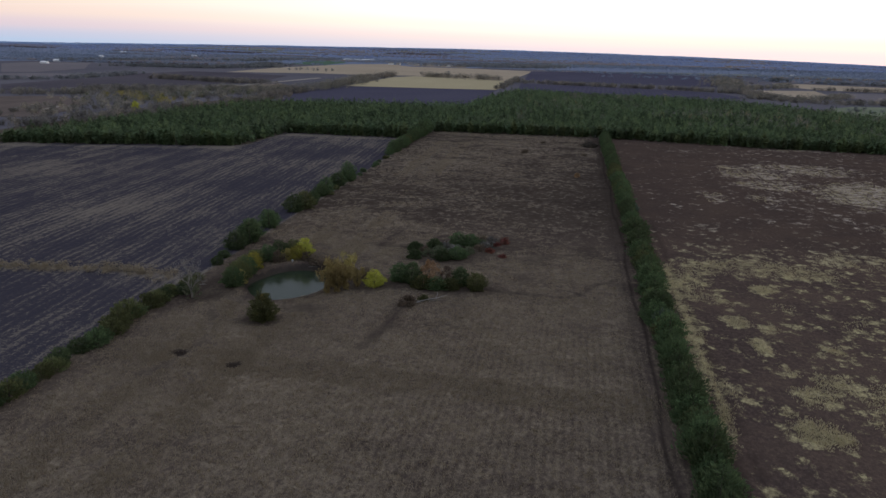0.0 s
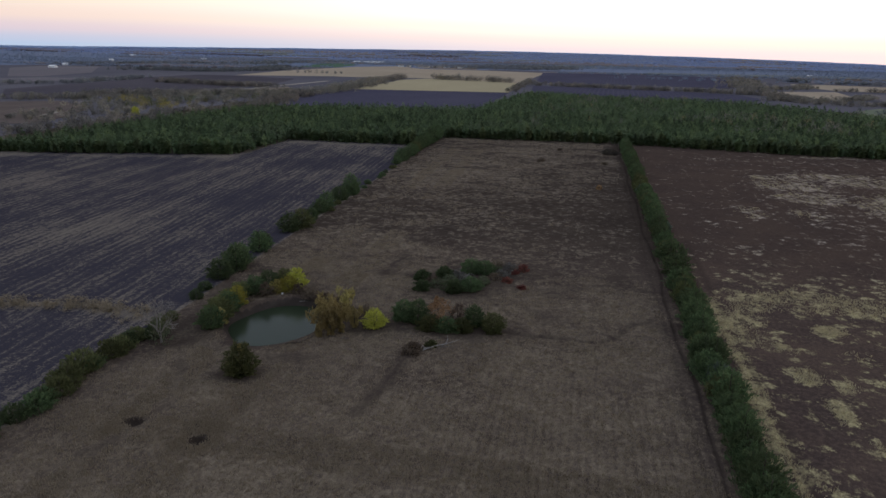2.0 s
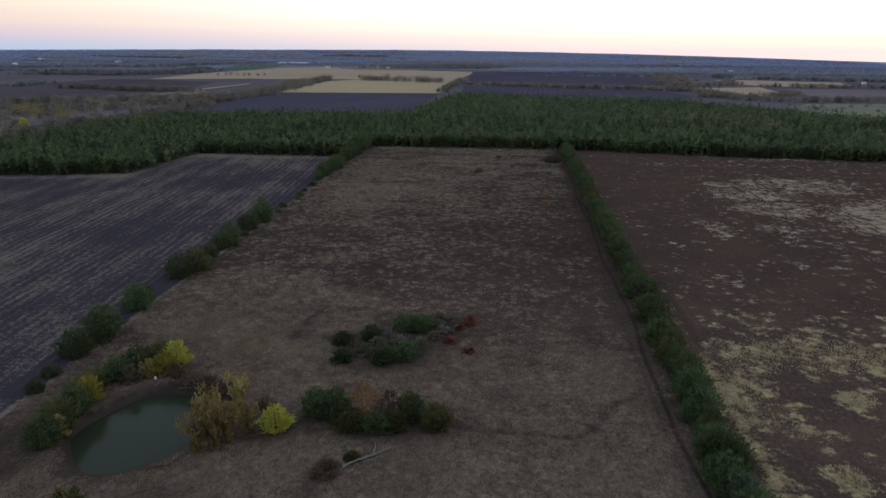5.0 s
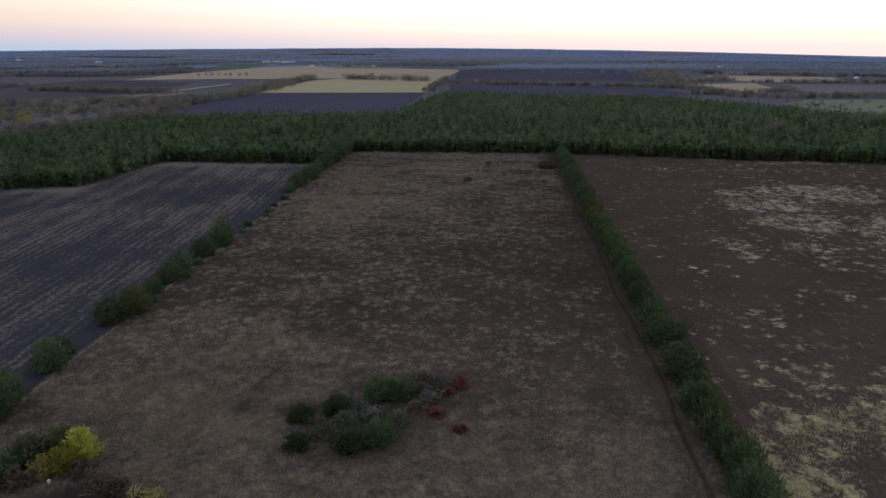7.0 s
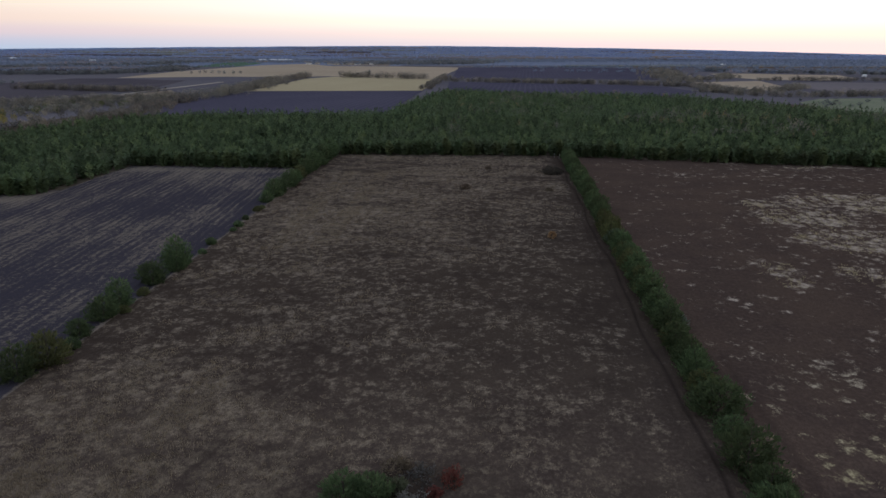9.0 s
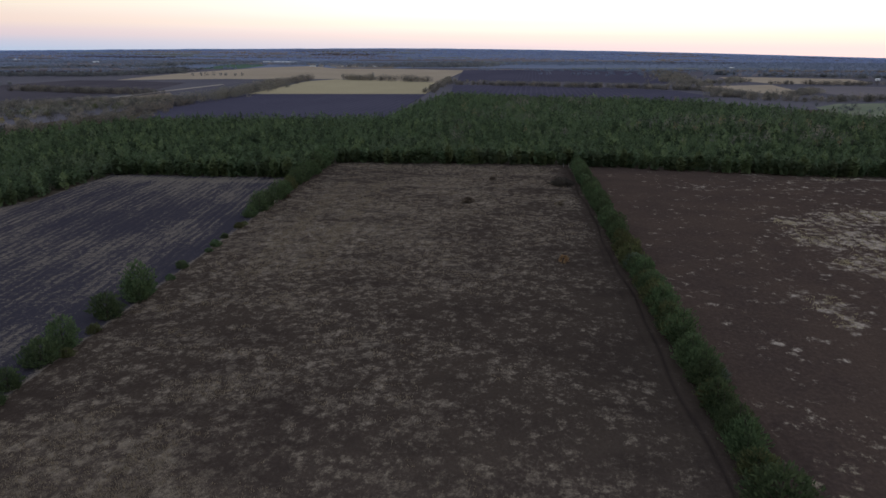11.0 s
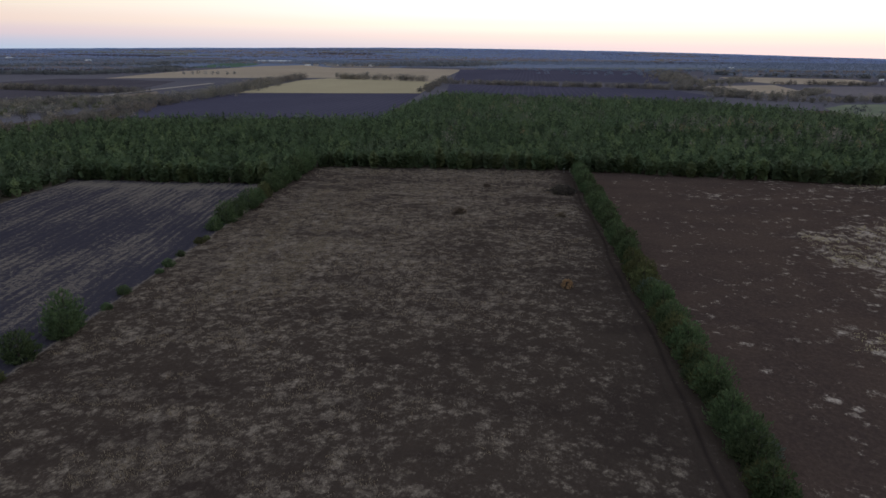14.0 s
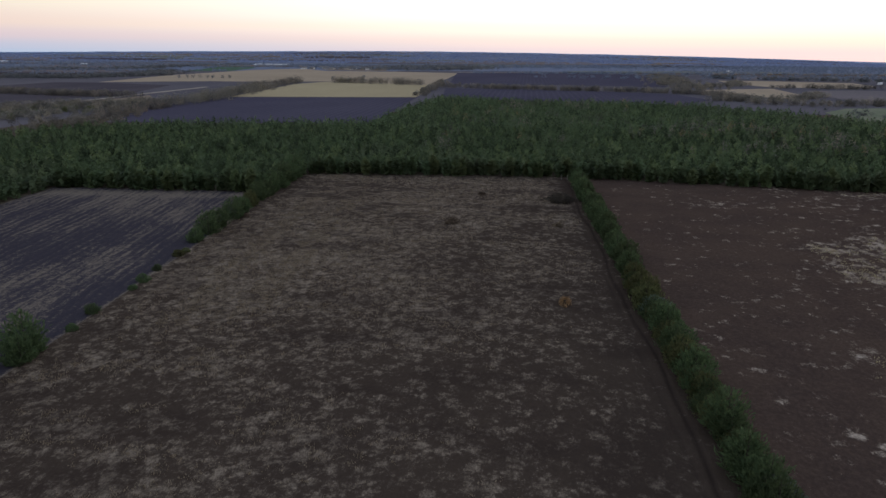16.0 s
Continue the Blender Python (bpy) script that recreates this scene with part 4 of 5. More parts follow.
# the last rise of wooded country, closing the horizon, in a haze blue colour
rv, rf = [], []
arc = np.linspace(-math.pi, math.pi, 721)
for i, a in enumerate(arc):
    for r, up in ((4450, 0.5), (4520, 4.0), (4640, 7.0), (4760, 3.0)):
        x, y = r * math.sin(a), r * math.cos(a)
        rv.append((x, y, h1(x, y) + up * (0.75 + 0.4 * float(vnoise(a * 400, r * 1.0, 9, 81)))))
for i in range(720):
    for k in range(3):
        rf.append((4 * i + k, 4 * i + 4 + k, 4 * i + 5 + k, 4 * i + 1 + k))
tagged(new("distant_ridge", mesh_of("distant_ridge", rv, rf, M_HAZEHORIZON, True)), "wooded rise along the whole horizon, coloured blue for haze", "backdrop", kind="structure")

# ---- the pine plantation ----
REAR = [(-700, 200), (-296, 250), (-290, 470), (-275, 530), (-255, 556), (-225, 566), (-137, 572), (-108, 584), (-104, 700), (-95, 815), (-60, 800), (0, 765), (60, 752), (120, 722), (145, 680), (168, 635), (190, 600), (215, 575), (330, 535), (700, 520)]


def rear(x):
    return np.interp(x, [p[0] for p in REAR], [p[1] for p in REAR])


pr = np.random.default_rng(23)
front, rest, mixed, gold = [], [], [], []
for gx_ in np.arange(-740, 740, 3.2):
    for gy_ in np.arange(60, 960, 3.3):
        x, y = 0.88 * gx_ - 0.475 * (gy_ - 500) + pr.normal() * 0.8, 500 + 0.475 * gx_ + 0.88 * (gy_ - 500) + pr.normal() * 0.8
        if not (-430 < x < 420 and 236 < y < 830):
            continue
        e = float(pine_edge(x))
        if y < e + 0.6 or y > float(rear(x)) or x > 0.46 * y + 30:
            continue
        if 445 < y < 455 and -152 < x < -130:
            continue
        if x < -97 and x > -101 and y < 392:
            continue
        n_ = float(vnoise(x, y, 26, 71))
        if y > 440 and x > -60 and n_ > 0.70 and pr.random() < 0.14:
            mixed.append((x, y))
        elif pr.random() < 0.003 and x > -80 and y > 450:
            gold.append((x, y))
        elif y < e + 6.0 and -290 < x < 190:
            front.append((x, y))
        else:
            rest.append((x, y))
near_pines = [p for p in rest if p[1] < 540]
far_pines = [p for p in rest if p[1] >= 540]
pine_stand("pine_plantation", near_pines, [pine_shape(pr, h, 1.75, 26) for h in (5.8, 6.3, 6.8, 7.2, 6.1, 6.6)], "dense dark green pine plantation behind the fields", pr)
pine_stand("pine_plantation", far_pines, [pine_shape(pr, h, 1.85, 16) for h in (6.4, 7.0, 7.5, 6.7)], "dense dark green pine plantation beyond a boundary hedge", pr)

for cx_, cy_, k_n in ((36, 520, 3), (65, 516, 4), (84, 536, 5), (101, 555, 5), (107, 530, 3), (118, 519, 3), (119, 476, 2), (124, 463, 3), (205, 560, 4), (157, 520, 2), (-51, 582, 3), (-30, 640, 5)):
    for q in range(k_n):
        spot = (cx_ + pr.normal() * 4.5, cy_ + pr.normal() * 4.5)
        (gold if q % 3 == 0 else mixed).append(spot)
        mixed.append((spot[0] + pr.normal() * 6, spot[1] + pr.normal() * 4))
woods("bare_saplings", M_HARDWOOD, mixed, 8.0, 2.2, 100, 0.45, "bare brown trees scattered among the pines", pr)
woods("golden_saplings", M_AMBER, gold, 8.3, 2.1, 120, 0.45, "golden autumn trees scattered among the pines", pr)

pines = []
for i in range(5):
    h = (6.0, 6.7, 7.2, 6.4, 7.0)[i]
    p = tagged(new("pine_tree"), "young dark green pine at the plantation edge", "tree", "plantation edge pines")
    part("trunk", mesh_of("trunk", *limbs(h, 0.14, RNG, 8, 1.5, 0.15, 0.2), M_BARK), p)
    me = quads_mesh("crown", pine_shape(RNG, h, 1.9 + 0.07 * i, 80), M_PINE)
    me.attributes.new("tone", "FLOAT", "POINT").data.foreach_set("value", np.full(len(me.vertices), 0.5 + 0.1 * i, np.float32))
    part("crown", me, p)
    pines.append(p)
used = [0] * 5
front.sort(key=lambda p: abs(p[0] + 40))
for j, (x, y) in enumerate(front[:300]):
    v = int(pr.integers(5))
    s, rz = pr.uniform(0.85, 1.15), pr.uniform(0, 360)
    (set_at if used[v] == 0 else copy_at)(pines[v], x, y, rz, s, s * pr.uniform(0.9, 1.1))
    used[v] = 1
if len(front) > 300:
    pine_stand("pine_plantation", front[300:], [pine_shape(pr, h, 1.8, 44) for h in (6.3, 6.8, 7.2)], "dense dark green pine edge", pr, 0.5)

# ---- east hedgerow ----
hr = np.random.default_rng(31)
kinds = []
for i in range(7):
    h = (5.0, 5.6, 4.6, 5.2, 4.4, 5.8, 4.8)[i]
    leaf = (M_CEDAR, M_CEDAR, M_CEDAR, M_OLIVE, M_CEDAR_BLUE, M_CEDAR, M_OLIVE)[i]
    words = ("dense dark green cedar in a hedgerow", "dense dark green cedar in a hedgerow", "dense dark green cedar in a hedgerow", "olive green bushy tree in a hedgerow",
             "bluish green cedar in a hedgerow", "tall dark green cedar in a hedgerow", "olive green bushy tree in a hedgerow")[i]
    pts = crown(RNG, 1750, h, 2.7, 0.03)
    kinds.append(tree("cedar_tree" if leaf is not M_OLIVE else "hedge_tree", pts, leaf, 0.28, limbs(h, 0.13, RNG, 9, 1.5), words, "tree", "east hedgerow trees"))
seen = [0] * 7
y = -20.0
while y < 414:
    v = int(hr.choice([0, 1, 2, 5, 0, 1, 2, 5, 3, 4, 6]))
    if 236 < y < 300:
        v = int(hr.choice([3, 6, 0, 1, 4, 3]))
    if y > 330:
        v = int(hr.choice([0, 1, 2, 5]))
    if v == 4 and 150 < y < 260:
        v = 1
    s = hr.uniform(0.68, 1.08)
    if 175 < y < 200.5:
        y += 5.0
        continue
    if 200.5 < y < 222:
        s *= 0.9
    x = float(x_east(y)) + hr.normal() * 0.35
    (set_at if seen[v] == 0 else copy_at)(kinds[v], x, y, hr.uniform(0, 360), s, s * hr.uniform(0.8, 1.22))
    seen[v] = 1
    y += 2.5 * s * hr.uniform(0.8, 1.15)

for x, y, s, sz, v in ((12.9, 197.0, 1.42, 1.12, 0), (13.1, 184.4, 1.22, 1.1, 1), (13.9, 179.2, 0.95, 0.95, 2), (13.0, 190.8, 0.85, 0.6, 5), (12.4, 202.8, 0.9, 0.75, 6), (13.6, 175.0, 0.9, 0.9, 0), (12.7, 226.4, 0.9, 0.8, 4)):
    c = copy_at(kinds[v], x, y, hr.uniform(0, 360), s, sz)
    tagged(c, "large rounded dark green cedar in a hedgerow" if s > 1.1 else "bluish green cedar in a hedgerow" if v == 4 else "low green cedar between larger hedgerow trees", group="east hedgerow trees")

# ---- west hedgerow: low shrubs, then clusters of cedars ----
shrubs = []
for i in range(3):
    pts = crown(RNG, 1000, 2.7, 2.1, 0.03)
    shrubs.append(tree("shrub", pts, (M_CEDAR, M_OLIVE, M_CEDAR)[i], 0.25, limbs(2.6, 0.07, RNG, 6, 1.0), "low green shrub along a field edge", "shrub", "west boundary shrubs"))
low = list(np.arange(0, 124, 3.0)) + [128, 131, 143, 148, 208, 224, 234, 262, 270, 284, 288, 296, 306, 310]
seen3 = [0] * 3
for y in low:
    v = int(hr.integers(3))
    s = hr.uniform(0.8, 1.35) if y < 126 else hr.uniform(0.45, 0.8)
    (set_at if seen3[v] == 0 else copy_at)(shrubs[v], float(x_west(y)) + hr.normal() * 0.5, y + hr.normal() * 0.5, hr.uniform(0, 360), s, s * hr.uniform(0.85, 1.2))
    seen3[v] = 1
for x, y, s, v in ((-83.5, 156, 1.0, 0), (-83, 162, 1.15, 1), (-84.5, 166, 1.1, 2), (-85, 177, 1.05, 5), (-86, 181, 0.8, 0), (-86.5, 197, 1.1, 1), (-85, 202, 1.15, 3), (-87, 213, 0.75, 2),
                   (-87.5, 221, 1.0, 0), (-88, 227, 0.95, 1), (-89, 241, 1.05, 2), (-89.5, 253, 1.15, 5), (-88, 250, 0.9, 0), (-93, 319, 0.75, 0), (-93.5, 327, 1.1, 1), (-94, 334, 1.1, 2),
                   (-94, 344, 1.15, 5), (-94.5, 352, 0.9, 0), (-95.5, 360, 1.0, 3), (-96, 368, 1.15, 1), (-96.5, 375, 1.2, 2), (-97, 382, 1.25, 5), (-97, 389, 1.3, 0), (-98, 396, 1.35, 1),
                   (-98, 403, 1.4, 2), (-98, 410, 1.4, 5)):
    c = copy_at(kinds[v], x - 1.2, y, hr.uniform(0, 360), 1.05 * s, 1.1 * s * hr.uniform(0.85, 1.1))
    tagged(c, "dark green cedar on a field boundary" if v != 3 else "olive green bushy tree on a field boundary", group="west boundary cedars")


# ---- round the pond ----
def bush(name, x, y, h, r, leaf, label, k=1300, size=0.24, shape="egg", lobes=18, category="shrub", second=None, stems=8):
    pts = lobed(RNG, k, h, r, 0.03, lobes, shape) if shape == "vase" or leaf not in (M_CEDAR, M_OLIVE, M_SAGE, M_DARKBRUSH, M_YELLOW) else crown(RNG, int(1.4 * k), 1.08 * h, 1.05 * r)
    up = 1.6 if shape == "vase" else 0.0
    return set_at(tree(name, pts, leaf, size, limbs(h, 0.05 + 0.012 * h, RNG, stems, r * 0.7, 0.1, 1.6 if up else 0.7), label, category, second=second, upright=up), x, y)


top = lobed(RNG, 240, 1.2, 0.9, 0.0, 5) + np.array((0.2, 0.1, 4.0))
bush("cedar_tree", -56.6, 113.9, 5.6, 2.35, M_OLIVE, "bushy olive green cedar standing before the pond", 2400, 0.26, lobes=24, category="tree", second=(top, M_GOLD, "yellow top sprays"))
bush("willow_shrub", -71.0, 129.6, 4.2, 2.5, M_CEDAR, "dark green shrub on the pond bank", 1800)
bush("willow_shrub", -72.0, 133.6, 4.6, 2.6, M_OLIVE, "olive green shrub on the pond bank", 1800)
bush("willow_shrub", -72.2, 137.6, 4.0, 2.3, M_CEDAR, "dark green shrub on the pond bank", 1500)
bush("willow_shrub", -70.4, 131.8, 3.3, 1.5, M_TAN, "small tan brown shrub on the pond bank", 700)
bush("willow_shrub", -72.2, 140.8, 4.6, 2.0, M_YELLOW, "yellow autumn shrub on the pond bank", 1000)
bush("willow_shrub", -74.2, 145.4, 3.6, 2.2, M_OLIVE, "olive green shrub behind the pond", 1300)
bush("willow_shrub", -72.6, 148.6, 4.0, 2.4, M_CEDAR, "dark green shrub behind the pond", 1600)
bush("willow_shrub", -71.2, 152, 4.2, 2.4, M_CEDAR, "dark green shrub behind the pond", 1600)
bush("willow_shrub", -69.0, 155.0, 3.8, 2.0, M_OLIVE, "olive green shrub behind the pond", 1200)
bush("willow_shrub", -69.4, 147.2, 3.2, 1.7, M_BROWN, "withered brown shrub behind the pond", 600)
bush("willow_shrub", -66.4, 151.4, 3.6, 2.0, M_YELLOW, "yellow autumn shrub behind the pond", 1000)
bush("yellow_tree", -65.3, 153.5, 4.9, 1.9, M_YELLOW, "bright yellow autumn tree behind the pond", 1100, 0.26, category="tree")
bush("withered_shrub", -60.4, 148.8, 2.0, 2.2, M_BROWN, "low withered brush on the pond bank", 500)
bush("willow_tree", -48.9, 131.6, 6.2, 2.4, M_TAN, "tan golden willow with upright stems on the bank", 1000, 0.24, "vase", category="tree")
bush("willow_tree", -51.2, 134.2, 5.4, 2.2, M_TAN, "tan willow with upright stems on the bank", 650, 0.24, "vase", category="tree")
bush("willow_tree", -49.4, 141.0, 5.6, 2.1, M_TAN, "tan golden willow with upright stems beside the pond", 650, 0.24, "vase", category="tree")
bush("willow_tree", -46.0, 135.8, 4.4, 1.7, M_TAN, "small tan willow with upright stems beside the pond", 500, 0.24, "vase", category="tree")
bush("yellow_tree", -42.6, 136.9, 3.9, 2.1, M_YELLOW, "bright yellow autumn tree beside a thicket", 1000, 0.26, category="tree")

bush("willow_tree", -47.6, 133.2, 5.6, 2.3, M_TAN, "tan golden willow with upright stems on the bank", 750, 0.24, "vase", category="tree")
bush("willow_tree", -52.4, 138.0, 5.0, 1.9, M_TAN, "slender tan willow at the water's edge", 520, 0.24, "vase", category="tree")
bush("willow_tree", -50.6, 130.2, 4.6, 1.9, M_TAN, "tan willow with upright stems on the bank", 560, 0.24, "vase", category="tree")
for x, y, h, r in ((-57.4, 147.8, 1.7, 1.9), (-54.6, 145.8, 1.9, 1.8), (-52.4, 144.6, 2.2, 1.7), (-46.0, 142.0, 2.0, 1.8), (-63.4, 150.4, 2.2, 1.9)):
    bush("withered_shrub", x, y, h, r, M_BROWN, "low withered brown brush behind the pond", 520)
bush("willow_shrub", -74.6, 141.6, 3.4, 2.3, M_OLIVE, "olive green shrub behind the pond", 1300)
bush("willow_shrub", -68.2, 150.0, 3.0, 1.9, M_GOLD, "drab golden shrub behind the pond", 800)

# thicket east of the pond
bush("cedar_tree", -38.5, 142.0, 4.2, 2.2, M_CEDAR, "dark green cedar in a thicket", 1700, category="tree")
bush("cedar_tree", -35.6, 141.2, 4.9, 2.1, M_CEDAR, "dark green cedar in a thicket", 1700, category="tree")
bush("cedar_tree", -32.6, 138.8, 3.0, 2.3, M_OLIVE, "low olive green cedar in a thicket", 1400, category="tree")
bush("cedar_tree", -29.6, 138.8, 2.7, 2.2, M_CEDAR, "low dark green cedar in a thicket", 1300, category="tree")
bush("cedar_tree", -26.9, 139.6, 2.6, 2.0, M_OLIVE, "low olive green cedar in a thicket", 1200, category="tree")
bush("withered_tree", -31.8, 141.8, 5.5, 3.2, M_ORANGE, "dead rust brown bush in a thicket", 1000, category="tree")
bush("withered_tree", -28.4, 142.6, 4.2, 2.3, M_BROWN, "dead brown bush in a thicket", 550, category="tree")
bush("cedar_tree", -25.2, 142.4, 4.4, 1.9, M_CEDAR, "dark green cedar at a thicket's end", 1400, category="tree")
bush("cedar_tree", -21.6, 140.4, 3.9, 2.1, M_OLIVE, "yellowish green cedar at a thicket's end", 1500, category="tree")
bush("withered_shrub", -33.0, 127.8, 2.1, 1.8, M_BROWN, "low withered brown shrub in the pasture", 700)
bush("shrub", -30.6, 131.4, 1.4, 0.9, M_OLIVE, "small olive shrub beside a fallen log", 350)

# brush island in the pasture
for x, y, h, r, leaf, words in ((-41.5, 166, 2.4, 1.8, M_CEDAR, "dark green cedar in a brush pile"), (-39.7, 159, 2.4, 1.7, M_CEDAR, "dark green cedar in a brush pile"),
                                (-37.2, 168.5, 2.8, 1.9, M_CEDAR, "dark green cedar in a brush pile"), (-31.8, 173.5, 3.6, 2.5, M_CEDAR, "tall dark green cedar in a brush pile"),
                                (-28.8, 174.0, 3.2, 2.2, M_CEDAR, "dark green cedar in a brush pile"), (-33.0, 159.5, 2.9, 2.1, M_CEDAR, "dark green cedar in a brush pile"),
                                (-29.8, 162.0, 3.1, 2.4, M_CEDAR, "dark green cedar in a brush pile"), (-36.9, 162, 2.0, 2.0, M_SAGE, "grey green shrub in a brush pile"),
                                (-35, 165.5, 1.9, 2.0, M_SAGE, "grey green shrub in a brush pile"), (-31.8, 167, 1.8, 2.0, M_GREYBRUSH, "dead grey brush in a heap"),
                                (-28, 166.6, 2.0, 1.6, M_SAGE, "grey green shrub in a brush pile"), (-34.3, 169.5, 1.6, 2.0, M_GREYBRUSH, "dead grey brush in a heap"),
                                (-26.4, 176, 1.5, 1.3, M_SAGE, "pale shrub in a brush pile"), (-24.8, 173.5, 1.3, 2.1, M_GREYBRUSH, "dead grey brush in a heap"),
                                (-24, 178.5, 1.2, 2.2, M_GREYBRUSH, "dead grey brush in a heap"), (-27, 180, 1.1, 2.4, M_BROWN, "dead brown brush in a heap"),
                                (-26.0, 170.5, 1.2, 2.2, M_BROWN, "dead brown brush in a heap"), (-38.5, 164.5, 1.2, 2.2, M_BROWN, "dead brown brush in a heap"),
                                (-20.4, 178.2, 1.5, 1.8, M_RED, "red leaved shrub beside brush"), (-22.2, 175.5, 0.8, 1.0, M_RED, "small red leaved shrub"),
                                (-23.2, 169.2, 0.9, 1.5, M_RED, "low red leaved shrub"), (-19.5, 165.5, 0.6, 1.2, M_RED, "low red leaved shrub")):
    bush("cedar_tree" if leaf is M_CEDAR else "shrub", x, y, h, r, leaf, words, 1500 if leaf is M_CEDAR else 420, 0.22, category="tree" if leaf is M_CEDAR else "shrub", lobes=16)

# single bushes out in the pasture
bush("shrub", -33.4, 344, 1.6, 2.2, M_BROWN, "lone drab brown shrub in the pasture", 600)
bush("shrub", -3.2, 374, 3.2, 3.8, M_DARKBRUSH, "spreading dark shrub near the hedgerow", 1400)
bush("shrub", -5, 343, 1.0, 1.8, M_BROWN, "low brown shrub in the pasture", 300)
bush("shrub", -28, 383, 1.0, 1.8, M_BROWN, "low brown shrub in the pasture", 300)
bush("shrub", -6.2, 283.5, 1.7, 1.5, M_ORANGE, "small orange shrub in the pasture", 300)
bush("yellow_tree", -328, 458, 9, 2.6, M_YELLOW, "tall yellow autumn tree among bare woods", 500, 0.8, category="tree")


# ---- dead tree and fallen log ----
def bare_tree(h, rng):
    pieces = []

    def grow(o, d, ln, r, depth):
        pth, p = [o], o
        for _ in range(3):
            d = (d + Vector(rng.normal(size=3)) * 0.16).normalized()
            p = p + d * ln / 3
            pth.append(p)
        pieces.append(tube(pth, [r, r * 0.85, r * 0.72, r * 0.6], 5 if depth < 3 else 3))
        if depth < 5:
            for _ in range(3 if depth else 4):
                q = (d + Vector(rng.normal(size=3)) * 0.48 + Vector((0, 0, 0.35))).normalized()
                grow(pth[int(rng.integers(2, 4))], q, ln * 0.68, r * 0.55, depth + 1)
    grow(Vector((0, 0, -0.2)), Vector((0, 0, 1)), h * 0.30, 0.20, 0)
    return join(pieces)


dead = tagged(new("dead_tree"), "bare pale tree with a few drab leaves low down", "tree")
part("branches", mesh_of("branches", *bare_tree(7.5, np.random.default_rng(3)), M_DEADWOOD), dead)
part("foliage", quads_mesh("foliage", sprays(lobed(RNG, 380, 3.0, 2.0, 0.1, 12), 0.2, RNG), M_SAGE), dead, "sparse drab olive leaves")
set_at(dead, -76.0, 121.8, 0, 1.35, 1.75)
bush("shrub", -78.6, 124.0, 2.4, 2.2, M_CEDAR, "dark green shrub behind a dead tree", 800)

log = tagged(new("fallen_log"), "bleached fallen trunk lying in dry grass", "log")
part("trunk", mesh_of("trunk", *tube([(0, 0, 0.2), (1.6, 1.4, 0.35), (3.4, 2.9, 0.4), (5.2, 4.4, 0.7)], [0.17, 0.14, 0.10, 0.05], 8), M_DEADWOOD, True), log)
for p in ([(0.3, 0.2, 0.2), (-0.7, 0.9, 0.5), (-1.6, 1.1, 0.8)], [(0.6, 0.5, 0.2), (0.2, -0.8, 0.4), (-0.4, -1.4, 0.35)], [(3.2, 2.7, 0.4), (3.3, 3.8, 0.9), (3.0, 4.6, 1.2)], [(1.6, 1.4, 0.3), (2.6, 1.3, 0.7), (3.3, 0.9, 0.9)]):
    part("branch", mesh_of("branch", *tube(p, [0.10, 0.07, 0.03], 5), M_DEADWOOD, True), log)
set_at(log, -31.4, 129.6, 0, 1, sink=0.0)


def stick(name, x, y, ln, r, rz, label, mat, twigs=3):
    """A fallen branch with side twigs."""
    root = tagged(new(name), label, "branch")
    part("stem", mesh_of("stem", *tube([(0, 0, 0.08), (ln * 0.4, 0.15, 0.2), (ln * 0.75, -0.1, 0.22), (ln, 0.1, 0.35)], [r, r * 0.8, r * 0.6, r * 0.25], 6), mat, True), root)
    for i in range(twigs):
        a = ln * (0.25 + 0.5 * i / max(1, twigs - 1))
        sgn = 1 if i % 2 else -1
        part("twig", mesh_of("twig", *tube([(a, 0.05, 0.18), (a + 0.3 * ln, sgn * 0.25 * ln, 0.3 + 0.1 * i)], [r * 0.5, r * 0.15], 5), mat, True), root)
    return set_at(root, x, y, rz, 1, sink=0.0)


stick("driftwood", -54.6, 125.6, 3.2, 0.09, 25, "dark drift branches on the pond bank", M_BARK, 4)
stick("driftwood", -52.2, 127.6, 2.6, 0.08, 70, "dark drift branches on the pond bank", M_BARK, 4)
stick("fallen_branch", -62.0, 147.4, 2.2, 0.08, 10, "pale bare branch lying on the bank", M_DEADWOOD, 2)
stick("fallen_branch", -46.6, 130.6, 1.6, 0.06, -20, "pale bare branch lying in grass", M_DEADWOOD, 2)
stick("fallen_branch", -29.2, 130.8, 2.4, 0.06, 35, "pale bare branch beside a fallen log", M_DEADWOOD, 3)
bush("brush_pile", -92.5, 346, 1.0, 1.4, M_BROWN, "dark brush pile at the field edge", 350)
for x, y, h, r in ((-146, 452, 1.6, 1.8), (-142, 450.5, 1.4, 1.6), (-138, 453, 1.7, 1.8), (-134, 451, 1.4, 1.5)):
    bush("shrub", x, y, h, r, M_GREYBRUSH, "pale grey brush in a forest clearing", 300)

# a white can left on the pond bank
bm = bmesh.new()
bmesh.ops.create_cone(bm, cap_ends=True, segments=14, radius1=0.22, radius2=0.26, depth=0.55, matrix=Matrix.Translation((0, 0, 0.27)))
me = bpy.data.meshes.new("can")
bm.to_mesh(me)
bm.free()
me.materials.append(M_WHITE)
can = tagged(new("plastic_can"), "white plastic can on the muddy pond bank", "container")
part("body", me, can)
part("handle", mesh_of("handle", *tube([(-0.24, 0, 0.5), (-0.12, 0, 0.72), (0.12, 0, 0.72), (0.24, 0, 0.5)], [0.015] * 4, 5), M_BARK), can)
set_at(can, -66.3, 148.4, 0, 0.7, sink=0.0)

